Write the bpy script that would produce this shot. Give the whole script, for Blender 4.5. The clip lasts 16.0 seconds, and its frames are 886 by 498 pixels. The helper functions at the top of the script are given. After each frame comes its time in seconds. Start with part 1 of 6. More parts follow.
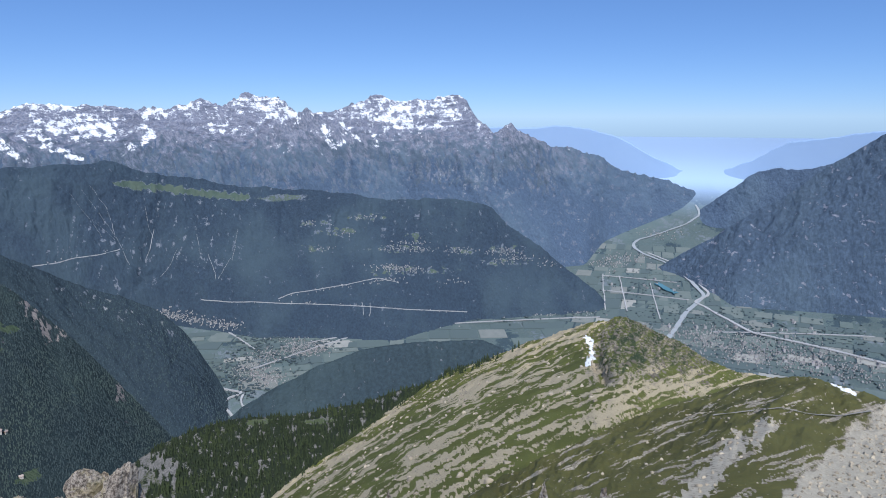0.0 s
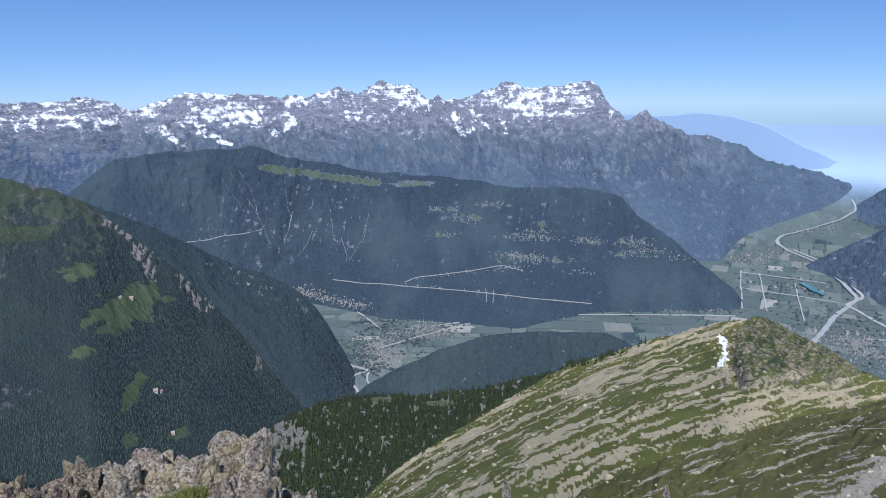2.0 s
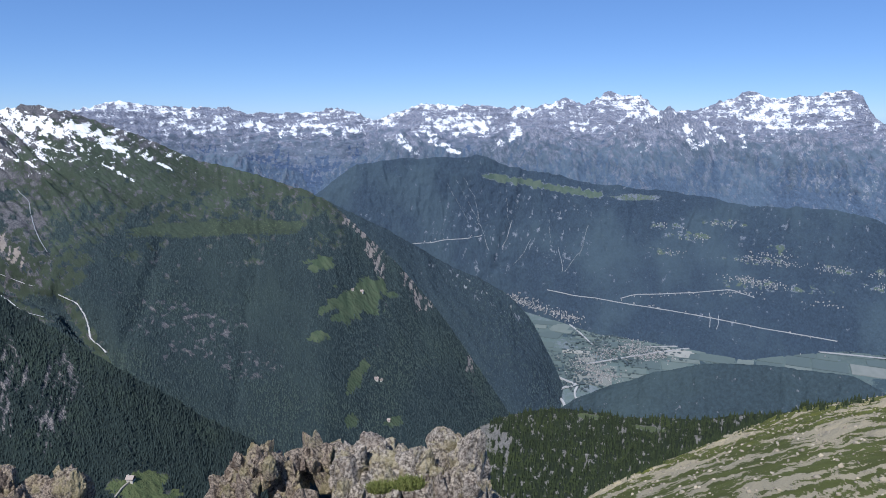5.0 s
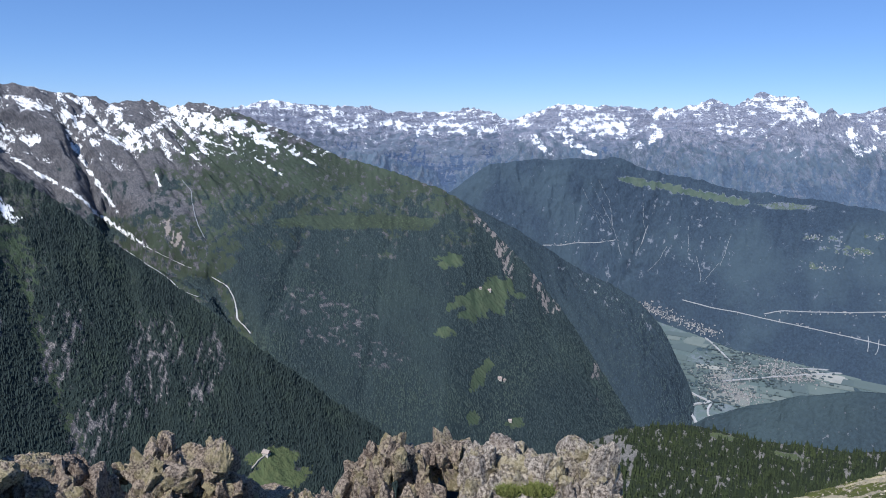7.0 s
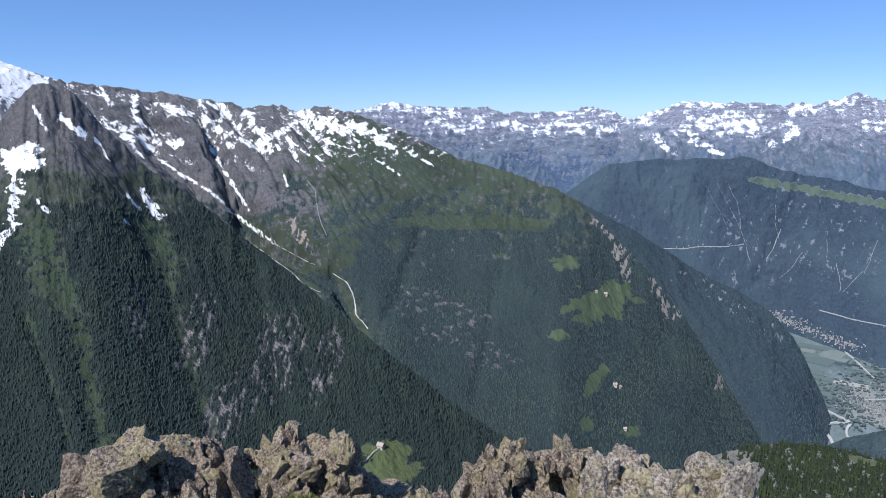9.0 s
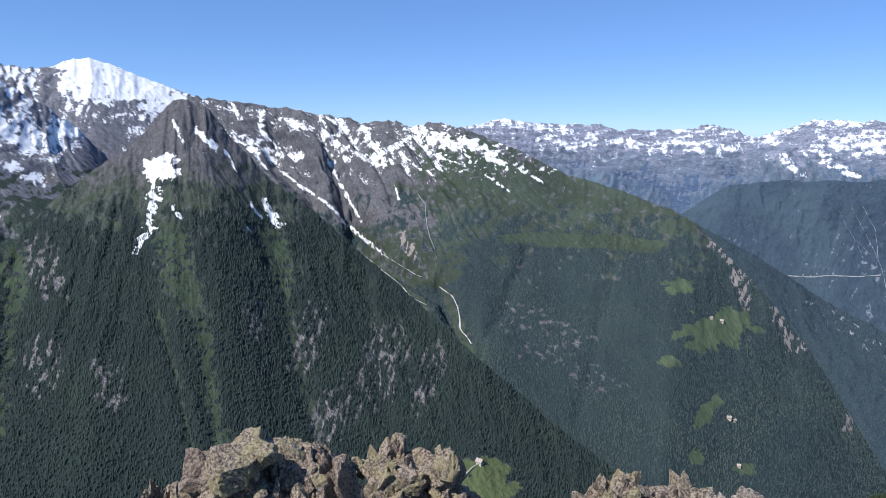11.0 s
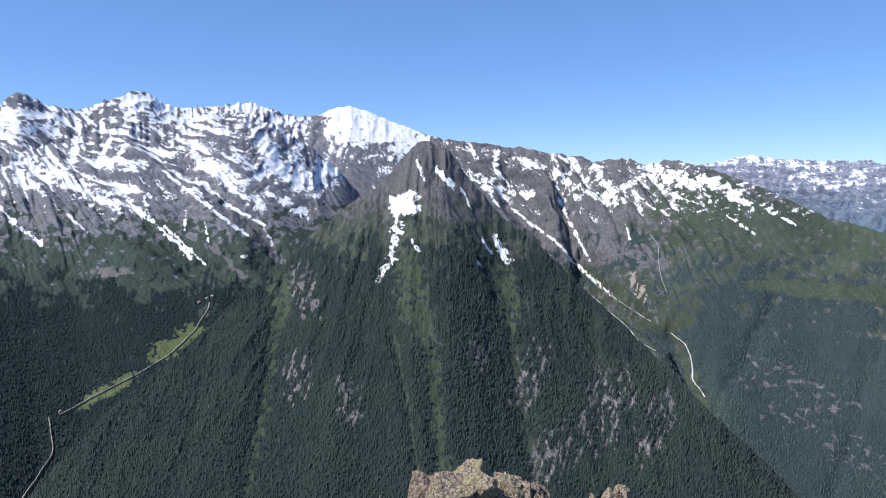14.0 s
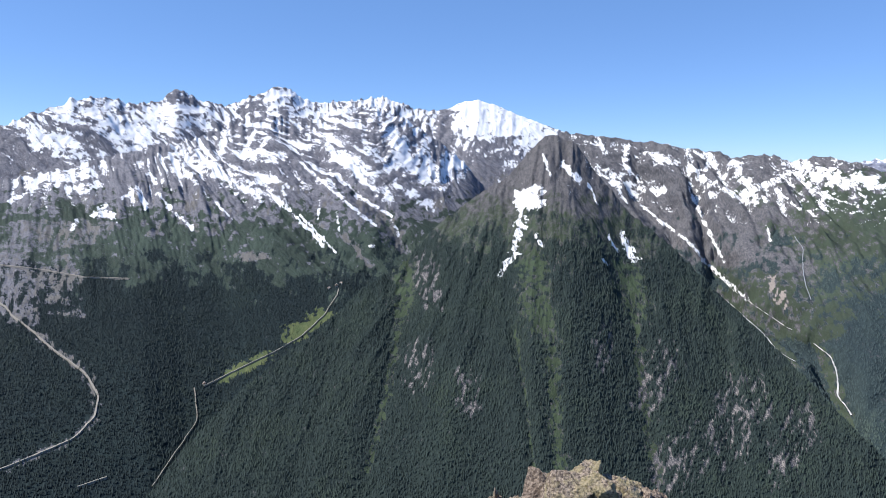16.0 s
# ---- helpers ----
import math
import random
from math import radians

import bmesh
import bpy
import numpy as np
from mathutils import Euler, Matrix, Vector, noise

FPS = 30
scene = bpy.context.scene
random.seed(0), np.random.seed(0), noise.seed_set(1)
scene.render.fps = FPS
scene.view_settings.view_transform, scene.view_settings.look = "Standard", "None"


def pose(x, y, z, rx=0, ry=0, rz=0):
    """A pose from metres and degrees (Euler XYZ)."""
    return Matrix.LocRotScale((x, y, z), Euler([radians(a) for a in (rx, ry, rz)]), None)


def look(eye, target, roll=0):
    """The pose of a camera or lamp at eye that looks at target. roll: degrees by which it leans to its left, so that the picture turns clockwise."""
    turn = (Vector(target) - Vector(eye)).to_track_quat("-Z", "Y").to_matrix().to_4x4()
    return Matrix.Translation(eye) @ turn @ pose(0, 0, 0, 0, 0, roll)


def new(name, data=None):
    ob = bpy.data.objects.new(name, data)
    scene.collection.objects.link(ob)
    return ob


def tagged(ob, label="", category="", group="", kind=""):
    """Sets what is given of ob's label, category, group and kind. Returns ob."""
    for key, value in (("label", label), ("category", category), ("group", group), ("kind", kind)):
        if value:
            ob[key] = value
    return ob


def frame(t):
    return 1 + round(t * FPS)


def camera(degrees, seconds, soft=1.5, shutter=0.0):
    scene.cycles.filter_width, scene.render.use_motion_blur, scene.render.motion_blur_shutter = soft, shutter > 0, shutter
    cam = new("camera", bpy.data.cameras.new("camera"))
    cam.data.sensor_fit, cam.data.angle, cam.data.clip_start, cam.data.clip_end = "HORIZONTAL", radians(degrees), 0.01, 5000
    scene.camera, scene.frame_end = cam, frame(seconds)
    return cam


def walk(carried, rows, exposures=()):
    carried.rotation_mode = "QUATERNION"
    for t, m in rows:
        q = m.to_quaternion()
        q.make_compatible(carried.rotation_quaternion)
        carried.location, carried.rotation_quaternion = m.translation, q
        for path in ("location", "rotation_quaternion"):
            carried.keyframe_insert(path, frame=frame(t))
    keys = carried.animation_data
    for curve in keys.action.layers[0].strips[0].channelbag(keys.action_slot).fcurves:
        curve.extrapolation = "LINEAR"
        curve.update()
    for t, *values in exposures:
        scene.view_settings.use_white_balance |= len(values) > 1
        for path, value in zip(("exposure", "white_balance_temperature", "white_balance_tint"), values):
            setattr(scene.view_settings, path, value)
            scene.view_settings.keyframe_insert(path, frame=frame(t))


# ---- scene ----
cam = camera(65.9, 16.0, soft=1.0)

# seconds, eye x, eye y, yaw to the left, pitch, lean
PATH = [
    (0, -0.000, -0.000, 0.40, -10.95, 0.00),
    (0.5, -0.000, -0.000, 2.46, -10.82, -0.14),
    (1, -0.000, -0.000, 4.28, -11.51, -0.61),
    (1.5, -0.000, -0.000, 7.55, -11.84, -0.19),
    (2, -0.000, -0.000, 11.07, -11.97, -0.19),
    (2.5, -0.000, -0.000, 13.96, -12.04, -0.08),
    (3, -0.000, -0.000, 18.01, -12.20, 0.15),
    (3.5, -0.000, -0.000, 21.29, -11.39, -0.15),
    (3.7, -0.010, -0.001, 22.63, -11.21, -0.22),
    (5.8, -0.119, -0.010, 34.18, -11.22, 0.38),
    (6, -0.130, -0.011, 35.68, -11.22, 0.44),
    (6.5, -0.154, -0.014, 38.80, -11.19, 0.45),
    (7, -0.179, -0.016, 40.45, -11.13, 0.60),
    (7.5, -0.204, -0.018, 42.16, -11.09, 0.52),
    (8, -0.229, -0.020, 44.36, -11.17, 0.30),
    (8.5, -0.254, -0.022, 47.36, -11.10, -0.10),
    (9, -0.279, -0.024, 50.21, -11.11, -0.27),
    (9.2, -0.291, -0.025, 51.52, -11.03, -0.27),
    (11.3, -0.416, -0.036, 60.31, -9.22, -0.10),
    (11.5, -0.428, -0.037, 61.09, -8.73, -0.42),
    (12, -0.428, -0.037, 64.66, -7.35, -0.33),
    (12.5, -0.428, -0.037, 69.91, -6.72, -0.13),
    (13, -0.428, -0.037, 73.50, -6.90, -0.06),
    (13.5, -0.428, -0.037, 75.60, -6.79, 0.01),
    (14, -0.428, -0.037, 78.37, -6.66, -0.02),
    (14.5, -0.428, -0.037, 80.89, -6.83, -0.03),
    (15, -0.428, -0.037, 83.35, -6.82, 0.01),
    (15.5, -0.428, -0.037, 86.15, -7.02, 0.16),
    (16, -0.428, -0.037, 88.73, -7.22, 0.59),
]
walk(cam, [(t, pose(x, y, 0, 90 + pitch, 0, yaw) @ pose(0, 0, 0, 0, 0, lean)) for t, x, y, yaw, pitch, lean in PATH],
     exposures=[(0, 0.40, 6080, 10), (3.5, 0.41, 6080, 10), (9, 0.68, 6200, 10), (12.5, 0.80, 6350, 10), (16, 0.94, 6550, 10)])

# ---- light ----
SUN_AZ, SUN_EL = 187.0, 48.0          # bearing to the left of +y, height above the horizon
world = bpy.data.worlds.new("sky")
scene.world = world
world.use_nodes = True
wt = world.node_tree
sky = wt.nodes.new("ShaderNodeTexSky")
sky.sky_type, sky.sun_disc = "NISHITA", False
sky.sun_elevation, sky.sun_rotation = radians(SUN_EL), radians(-SUN_AZ)
sky.altitude, sky.air_density, sky.dust_density, sky.ozone_density = 2600, 0.8, 0.15, 1.5
tint = wt.nodes.new("ShaderNodeMix")
tint.data_type, tint.blend_type = "RGBA", "MULTIPLY"
tint.inputs[0].default_value, tint.inputs[7].default_value = 1.0, (0.76, 0.89, 1.14, 1)
wt.links.new(sky.outputs[0], tint.inputs[6])
even = wt.nodes.new("ShaderNodeMix")
even.data_type = "RGBA"
even.inputs[0].default_value, even.inputs[7].default_value = 0.38, (1.35, 3.1, 6.6, 1)
wt.links.new(tint.outputs[2], even.inputs[6])
wt.links.new(even.outputs[2], wt.nodes["Background"].inputs[0])
wt.nodes["Background"].inputs[1].default_value = 0.078
sun_data = bpy.data.lights.new("sun", "SUN")
sun_data.energy, sun_data.angle, sun_data.color = 4.0, radians(0.5), (1.0, 0.95, 0.88)
sun = new("sun", sun_data)
sun.matrix_world = look((-300 * math.sin(radians(SUN_AZ)), 300 * math.cos(radians(SUN_AZ)), 300 * math.tan(radians(SUN_EL))), (0, 0, 0))


# ---- noise ----
SHUFFLE = np.random.RandomState(7).permutation(256).astype(np.int32)
TURN = np.random.RandomState(8).rand(256).astype(np.float32) * 2 * math.pi
GX, GY = np.cos(TURN), np.sin(TURN)


def perlin(x, y, seed=0):
    """Gradient noise, about -0.7 to 0.7."""
    x, y = np.broadcast_arrays(np.asarray(x, np.float32), np.asarray(y, np.float32))
    x0, y0 = np.floor(x), np.floor(y)
    fx, fy = x - x0, y - y0
    u, v = fx * fx * fx * (fx * (fx * 6 - 15) + 10), fy * fy * fy * (fy * (fy * 6 - 15) + 10)
    ix, iy = x0.astype(np.int32) + seed * 37, y0.astype(np.int32) + seed * 11
    left, right = SHUFFLE[ix & 255] + iy, SHUFFLE[(ix + 1) & 255] + iy

    def corner(k, dx, dy):
        k = SHUFFLE[k & 255]
        return GX[k] * (fx - dx) + GY[k] * (fy - dy)

    top = corner(left, 0, 0) * (1 - u) + corner(right, 1, 0) * u
    low = corner(left + 1, 0, 1) * (1 - u) + corner(right + 1, 1, 1) * u
    return top * (1 - v) + low * v


def fbm(x, y, seed=0, octaves=5, gain=0.5):
    total, amp = 0.0, 1.0
    for k in range(octaves):
        total = total + amp * perlin(x * 2**k, y * 2**k, seed + 17 * k)
        amp *= gain
    return total


def ridged(x, y, seed=0, octaves=5, gain=0.5):
    """Sharp crests near 1, hollows near 0."""
    total, amp, weight, norm = 0.0, 1.0, 1.0, 0.0
    for k in range(octaves):
        r = np.clip(1 - np.abs(perlin(x * 2**k, y * 2**k, seed + 31 * k)) * 1.9, 0, 1) ** 1.6
        total = total + amp * r * weight
        norm += amp
        weight = 0.35 + 0.65 * r
        amp *= gain
    return total / norm


def smooth(a, b, x):
    t = np.clip((np.asarray(x, float) - a) / (b - a), 0, 1)
    return t * t * (3 - 2 * t)


# ---- materials ----
def node_material(name):
    mat = bpy.data.materials.new(name)
    mat.use_nodes = True
    nt = mat.node_tree
    return mat, nt, nt.nodes["Principled BSDF"]


def add(nt, kind, **values):
    node = nt.nodes.new(kind)
    for key, value in values.items():
        node.inputs[key].default_value = value
    return node


def noise_tex(nt, coords, scale, detail=6.0, rough=0.6):
    node = add(nt, "ShaderNodeTexNoise", Scale=scale, Detail=detail, Roughness=rough)
    nt.links.new(coords, node.inputs["Vector"])
    return node.outputs["Fac"]


def math_node(nt, op, a, b, c=None, clamp=False):
    node = nt.nodes.new("ShaderNodeMath")
    node.operation, node.use_clamp = op, clamp
    for n, v in enumerate((a, b, c)):
        if v is None:
            continue
        if isinstance(v, (int, float)):
            node.inputs[n].default_value = v
        else:
            nt.links.new(v, node.inputs[n])
    return node.outputs[0]


def ramp(nt, fac, low, high):
    node = nt.nodes.new("ShaderNodeMapRange")
    node.interpolation_type = "SMOOTHSTEP"
    node.inputs["From Min"].default_value, node.inputs["From Max"].default_value = low, high
    nt.links.new(fac, node.inputs["Value"])
    return node.outputs[0]


def mix_col(nt, fac, a, b):
    node = nt.nodes.new("ShaderNodeMix")
    node.data_type = "RGBA"
    for n, v in ((0, fac), (6, a), (7, b)):
        if isinstance(v, tuple):
            node.inputs[n].default_value = (*v, 1.0)
        elif isinstance(v, (int, float)):
            node.inputs[n].default_value = v
        else:
            nt.links.new(v, node.inputs[n])
    return node.outputs[2]


def terrain_material(name, rock, rock_dark, forest, grass, scree, grain, snow=(0.86, 0.88, 0.9), patch=0.35, bump=0.6, edge=0.12, meadow=(0.066, 0.090, 0.042), grainline=(0.0, 0.0, 0.5), thaw=0.06, rugged=2.0):
    """Mountain ground. The mesh says where snow, wood, turf and scree lie; grain is the size of the finest marks in metres;
    grainline leans the marks sideways by height (x, y) and draws them out up and down (below 1) or into level beds (above 1)."""
    mat, nt, bsdf = node_material(name)
    plain = nt.nodes.new("ShaderNodeTexCoord").outputs["Object"]
    split, join = nt.nodes.new("ShaderNodeSeparateXYZ"), nt.nodes.new("ShaderNodeCombineXYZ")
    nt.links.new(plain, split.inputs[0])
    nt.links.new(math_node(nt, "MULTIPLY_ADD", split.outputs[2], grainline[0], split.outputs[0]), join.inputs[0])
    nt.links.new(math_node(nt, "MULTIPLY_ADD", split.outputs[2], grainline[1], split.outputs[1]), join.inputs[1])
    nt.links.new(math_node(nt, "MULTIPLY", split.outputs[2], grainline[2]), join.inputs[2])
    co = join.outputs[0]

    def attr(which):
        node = nt.nodes.new("ShaderNodeAttribute")
        node.attribute_name = which
        return node.outputs["Fac"]

    fine, mid, large = noise_tex(nt, co, 1 / grain, 8, 0.68), noise_tex(nt, co, 0.2 / grain, 6), noise_tex(nt, co, 0.03 / grain, 5)
    jitter = math_node(nt, "MULTIPLY", math_node(nt, "SUBTRACT", fine, 0.5), 2.1)
    jitter = math_node(nt, "ADD", jitter, math_node(nt, "MULTIPLY", math_node(nt, "SUBTRACT", mid, 0.5), 0.9))

    def mask(which, soft=edge):
        return ramp(nt, math_node(nt, "ADD", attr(which), jitter), 0.5 - soft, 0.5 + soft)

    col = mix_col(nt, ramp(nt, fine, 0.38, 0.62), rock_dark, rock)
    col = mix_col(nt, math_node(nt, "MULTIPLY", ramp(nt, mid, 0.42, 0.7), 0.5), col, tuple(c * 0.6 for c in rock_dark))
    pale = mix_col(nt, ramp(nt, fine, 0.3, 0.7), tuple(c * 0.75 for c in scree), scree)
    col = mix_col(nt, mask("scree"), col, pale)
    turf = mix_col(nt, ramp(nt, large, 0.35, 0.65), tuple(c * 0.72 for c in grass), grass)
    turf = mix_col(nt, math_node(nt, "MULTIPLY", ramp(nt, fine, 0.45, 0.75), 0.5), turf, (grass[0] * 1.3, grass[1] * 1.05, grass[2]))
    col = mix_col(nt, mask("grass"), col, turf)
    wood = mix_col(nt, ramp(nt, fine, 0.35, 0.7), tuple(c * 0.68 for c in forest), forest)
    wood = mix_col(nt, math_node(nt, "MULTIPLY", ramp(nt, large, 0.4, 0.7), patch), wood, (forest[0] * 1.5, forest[1] * 1.45, forest[2] * 1.2))
    col = mix_col(nt, mask("forest", 0.08), col, wood)
    col = mix_col(nt, mask("meadow"), col, mix_col(nt, ramp(nt, mid, 0.35, 0.65), meadow, (meadow[0] * 1.35, meadow[1] * 1.2, meadow[2] * 1.2)))
    # "water" follows distance, no lake: haze painted pale blue into the far ground.
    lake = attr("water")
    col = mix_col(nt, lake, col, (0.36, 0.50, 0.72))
    chips = noise_tex(nt, co, 0.45 / grain, 6, 0.7)
    break_up = math_node(nt, "ADD", math_node(nt, "MULTIPLY", jitter, 0.7), math_node(nt, "MULTIPLY", math_node(nt, "SUBTRACT", chips, 0.5), 1.2))
    white = ramp(nt, math_node(nt, "ADD", math_node(nt, "MULTIPLY_ADD", attr("snow"), 0.84, 0.0), break_up), 0.5 - thaw, 0.5 + thaw)
    white = math_node(nt, "MULTIPLY", white, ramp(nt, attr("snow"), 0.04, 0.25))
    col = mix_col(nt, white, col, snow)
    nt.links.new(col, bsdf.inputs["Base Color"])
    bsdf.inputs["Roughness"].default_value = 0.92
    bsdf.inputs["Specular IOR Level"].default_value = 0.15
    relief = nt.nodes.new("ShaderNodeBump")
    relief.inputs["Distance"].default_value = grain * (rugged or 0.5)
    unhazed = math_node(nt, "SUBTRACT", 1.0, lake)
    nt.links.new(math_node(nt, "MULTIPLY", unhazed, math_node(nt, "SUBTRACT", bump, math_node(nt, "MULTIPLY", white, bump * 0.6))), relief.inputs["Strength"])
    height = math_node(nt, "ADD", math_node(nt, "MULTIPLY", fine, 0.35 if rugged else 1.0), math_node(nt, "MULTIPLY", mid, 2.0))
    if rugged:
        height = math_node(nt, "ADD", height, math_node(nt, "ADD", math_node(nt, "MULTIPLY", chips, 0.8), math_node(nt, "MULTIPLY", large, 5.0)))
    nt.links.new(height, relief.inputs["Height"])
    nt.links.new(relief.outputs[0], bsdf.inputs["Normal"])
    return mat


# Far ranges: distance haze is put into rock, wood and snow colours as blue.
M_FAR = terrain_material("limestone_haze_far", (0.27, 0.285, 0.35), (0.135, 0.16, 0.235), (0.07, 0.11, 0.20), (0.12, 0.16, 0.22), (0.32, 0.35, 0.42), 10, snow=(0.70, 0.74, 0.81), grainline=(0, 0, 2.0), thaw=0.2)
M_FRONT = terrain_material("limestone_haze_tint", (0.25, 0.265, 0.325), (0.125, 0.15, 0.215), (0.086, 0.130, 0.205), (0.10, 0.145, 0.20), (0.28, 0.31, 0.38), 9, snow=(0.72, 0.75, 0.81), grainline=(0.4, 0, 0.6), thaw=0.2)
# Middle distance: wood and rock are coloured bluer to hold the haze.
M_B = terrain_material("wooded_schist_haze_tint", (0.20, 0.22, 0.26), (0.11, 0.135, 0.18), (0.043, 0.068, 0.104), (0.10, 0.15, 0.145), (0.30, 0.32, 0.36), 9, meadow=(0.066, 0.100, 0.082), patch=0.6)
M_L = terrain_material("spur_woodland_haze_tint", (0.19, 0.20, 0.23), (0.10, 0.12, 0.15), (0.034, 0.054, 0.074), (0.08, 0.12, 0.11), (0.30, 0.31, 0.33), 9)
M_J = terrain_material("wooded_hill_haze_tint", (0.22, 0.23, 0.25), (0.12, 0.135, 0.16), (0.044, 0.068, 0.086), (0.09, 0.13, 0.11), (0.30, 0.31, 0.33), 12)
M_K = terrain_material("wooded_limestone_haze_tint", (0.26, 0.28, 0.33), (0.15, 0.17, 0.23), (0.076, 0.114, 0.172), (0.12, 0.165, 0.17), (0.32, 0.33, 0.37), 16)
# Nearer slopes, with a faint blue of haze put into wood and rock tones.
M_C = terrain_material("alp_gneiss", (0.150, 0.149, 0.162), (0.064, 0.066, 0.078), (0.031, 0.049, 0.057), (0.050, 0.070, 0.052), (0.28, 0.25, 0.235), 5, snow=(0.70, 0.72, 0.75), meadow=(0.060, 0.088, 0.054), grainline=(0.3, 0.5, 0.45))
M_D = terrain_material("dark_gneiss", (0.132, 0.130, 0.138), (0.058, 0.058, 0.066), (0.021, 0.033, 0.034), (0.043, 0.064, 0.040), (0.22, 0.207, 0.203), 3.2, snow=(0.70, 0.72, 0.75), grainline=(0, 0, 0.3))
M_E = terrain_material("granite", (0.205, 0.205, 0.232), (0.095, 0.099, 0.124), (0.013, 0.024, 0.029), (0.040, 0.060, 0.050), (0.148, 0.144, 0.142), 6, snow=(0.68, 0.70, 0.745), grainline=(0.1, 0.9, 0.45), thaw=0.1)
# The haze over these ranges is only this pale blue base colour.
M_HAZE, haze_nt, haze_bsdf = node_material("painted_haze_upland")
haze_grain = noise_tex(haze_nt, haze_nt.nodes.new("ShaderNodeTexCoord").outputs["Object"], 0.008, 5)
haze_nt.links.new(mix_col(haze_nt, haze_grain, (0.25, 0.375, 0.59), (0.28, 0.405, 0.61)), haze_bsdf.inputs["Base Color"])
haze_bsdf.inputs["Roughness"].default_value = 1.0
M_H = terrain_material("turf_ridge", (0.46, 0.40, 0.29), (0.24, 0.20, 0.145), (0.035, 0.055, 0.022), (0.122, 0.134, 0.034), (0.50, 0.42, 0.275), 0.6, edge=0.06, grainline=(0, 0, 1), rugged=0)
M_HUMP = terrain_material("turf_hump", (0.40, 0.36, 0.28), (0.20, 0.17, 0.13), (0.035, 0.055, 0.022), (0.100, 0.100, 0.034), (0.42, 0.385, 0.31), 0.6, edge=0.06, grainline=(0, 0, 1), rugged=0)
M_I = terrain_material("pale_rock_forest_floor", (0.24, 0.23, 0.21), (0.13, 0.125, 0.12), (0.022, 0.031, 0.018), (0.06, 0.074, 0.03), (0.30, 0.29, 0.26), 3.0, grainline=(0, 0, 0.8), rugged=0)
# Plain ground: the blue of distance haze is mixed into its colours.
M_FLOOR = terrain_material("valley_ground_haze_tint", (0.20, 0.23, 0.25), (0.13, 0.16, 0.19), (0.050, 0.078, 0.10), (0.105, 0.148, 0.155), (0.22, 0.24, 0.27), 22, grainline=(0, 0, 1), rugged=0)

# ---- land ----
REACH = 4900.0


def squeeze(d):
    """Distances thin out towards the rim of the model, so that ranges tens of kilometres off still stand inside it."""
    return REACH * (1 - np.exp(-np.asarray(d, float) / REACH))


def curve(points, az):
    """A value along the bearing, through (bearing, value) pairs, with its corners a little rounded."""
    p = sorted(points)
    xs, ys = np.array([q[0] for q in p], float), np.array([q[1] for q in p], float)
    return sum(np.interp(az + o, xs, ys) for o in (-0.25, 0, 0.25)) / 3


def grid_object(name, pos, attrs, material, label, category, kind="structure"):
    """One sheet of land from a grid of places (columns, rows, xyz) with its ground-cover values."""
    nc, nr = pos.shape[:2]
    me = bpy.data.meshes.new(name)
    idx = np.arange(nc * nr).reshape(nc, nr)
    quads = np.stack([idx[:-1, :-1], idx[:-1, 1:], idx[1:, 1:], idx[1:, :-1]], -1).reshape(-1, 4)
    me.vertices.add(nc * nr)
    me.vertices.foreach_set("co", pos.reshape(-1).astype(np.float32))
    me.loops.add(quads.size)
    me.loops.foreach_set("vertex_index", quads.reshape(-1).astype(np.int32))
    me.polygons.add(len(quads))
    me.polygons.foreach_set("loop_start", np.arange(0, quads.size, 4, dtype=np.int32))
    me.update(calc_edges=True)
    me.shade_smooth()
    for key, values in attrs.items():
        a = me.attributes.new(key, "FLOAT", "POINT")
        a.data.foreach_set("value", np.ascontiguousarray(values, dtype=np.float32).reshape(-1))
    me.materials.append(material)
    ob = new(name, me)
    return tagged(ob, label, category, kind=kind)


def along(A, E, points):
    """Distance in degrees from each place (bearing, elevation) to a line through the points."""
    best = np.full(A.shape, 1e9)
    for (a0, e0), (a1, e1) in zip(points[:-1], points[1:]):
        da, de = a1 - a0, e1 - e0
        t = np.clip(((A - a0) * da + (E - e0) * de) / (da * da + de * de + 1e-9), 0, 1)
        best = np.minimum(best, np.hypot(A - a0 - t * da, E - e0 - t * de))
    return best


def blur(z, across, along_d):
    """Mean over a rectangle of cells."""
    for axis, n in ((0, across), (1, along_d)):
        pad = np.pad(z, [(n + 1, n) if k == axis else (0, 0) for k in (0, 1)], mode="edge")
        c = np.cumsum(pad, axis)
        m = z.shape[axis]
        z = (np.take(c, range(2 * n + 1, 2 * n + 1 + m), axis) - np.take(c, range(0, m), axis)) / (2 * n + 1)
    return z


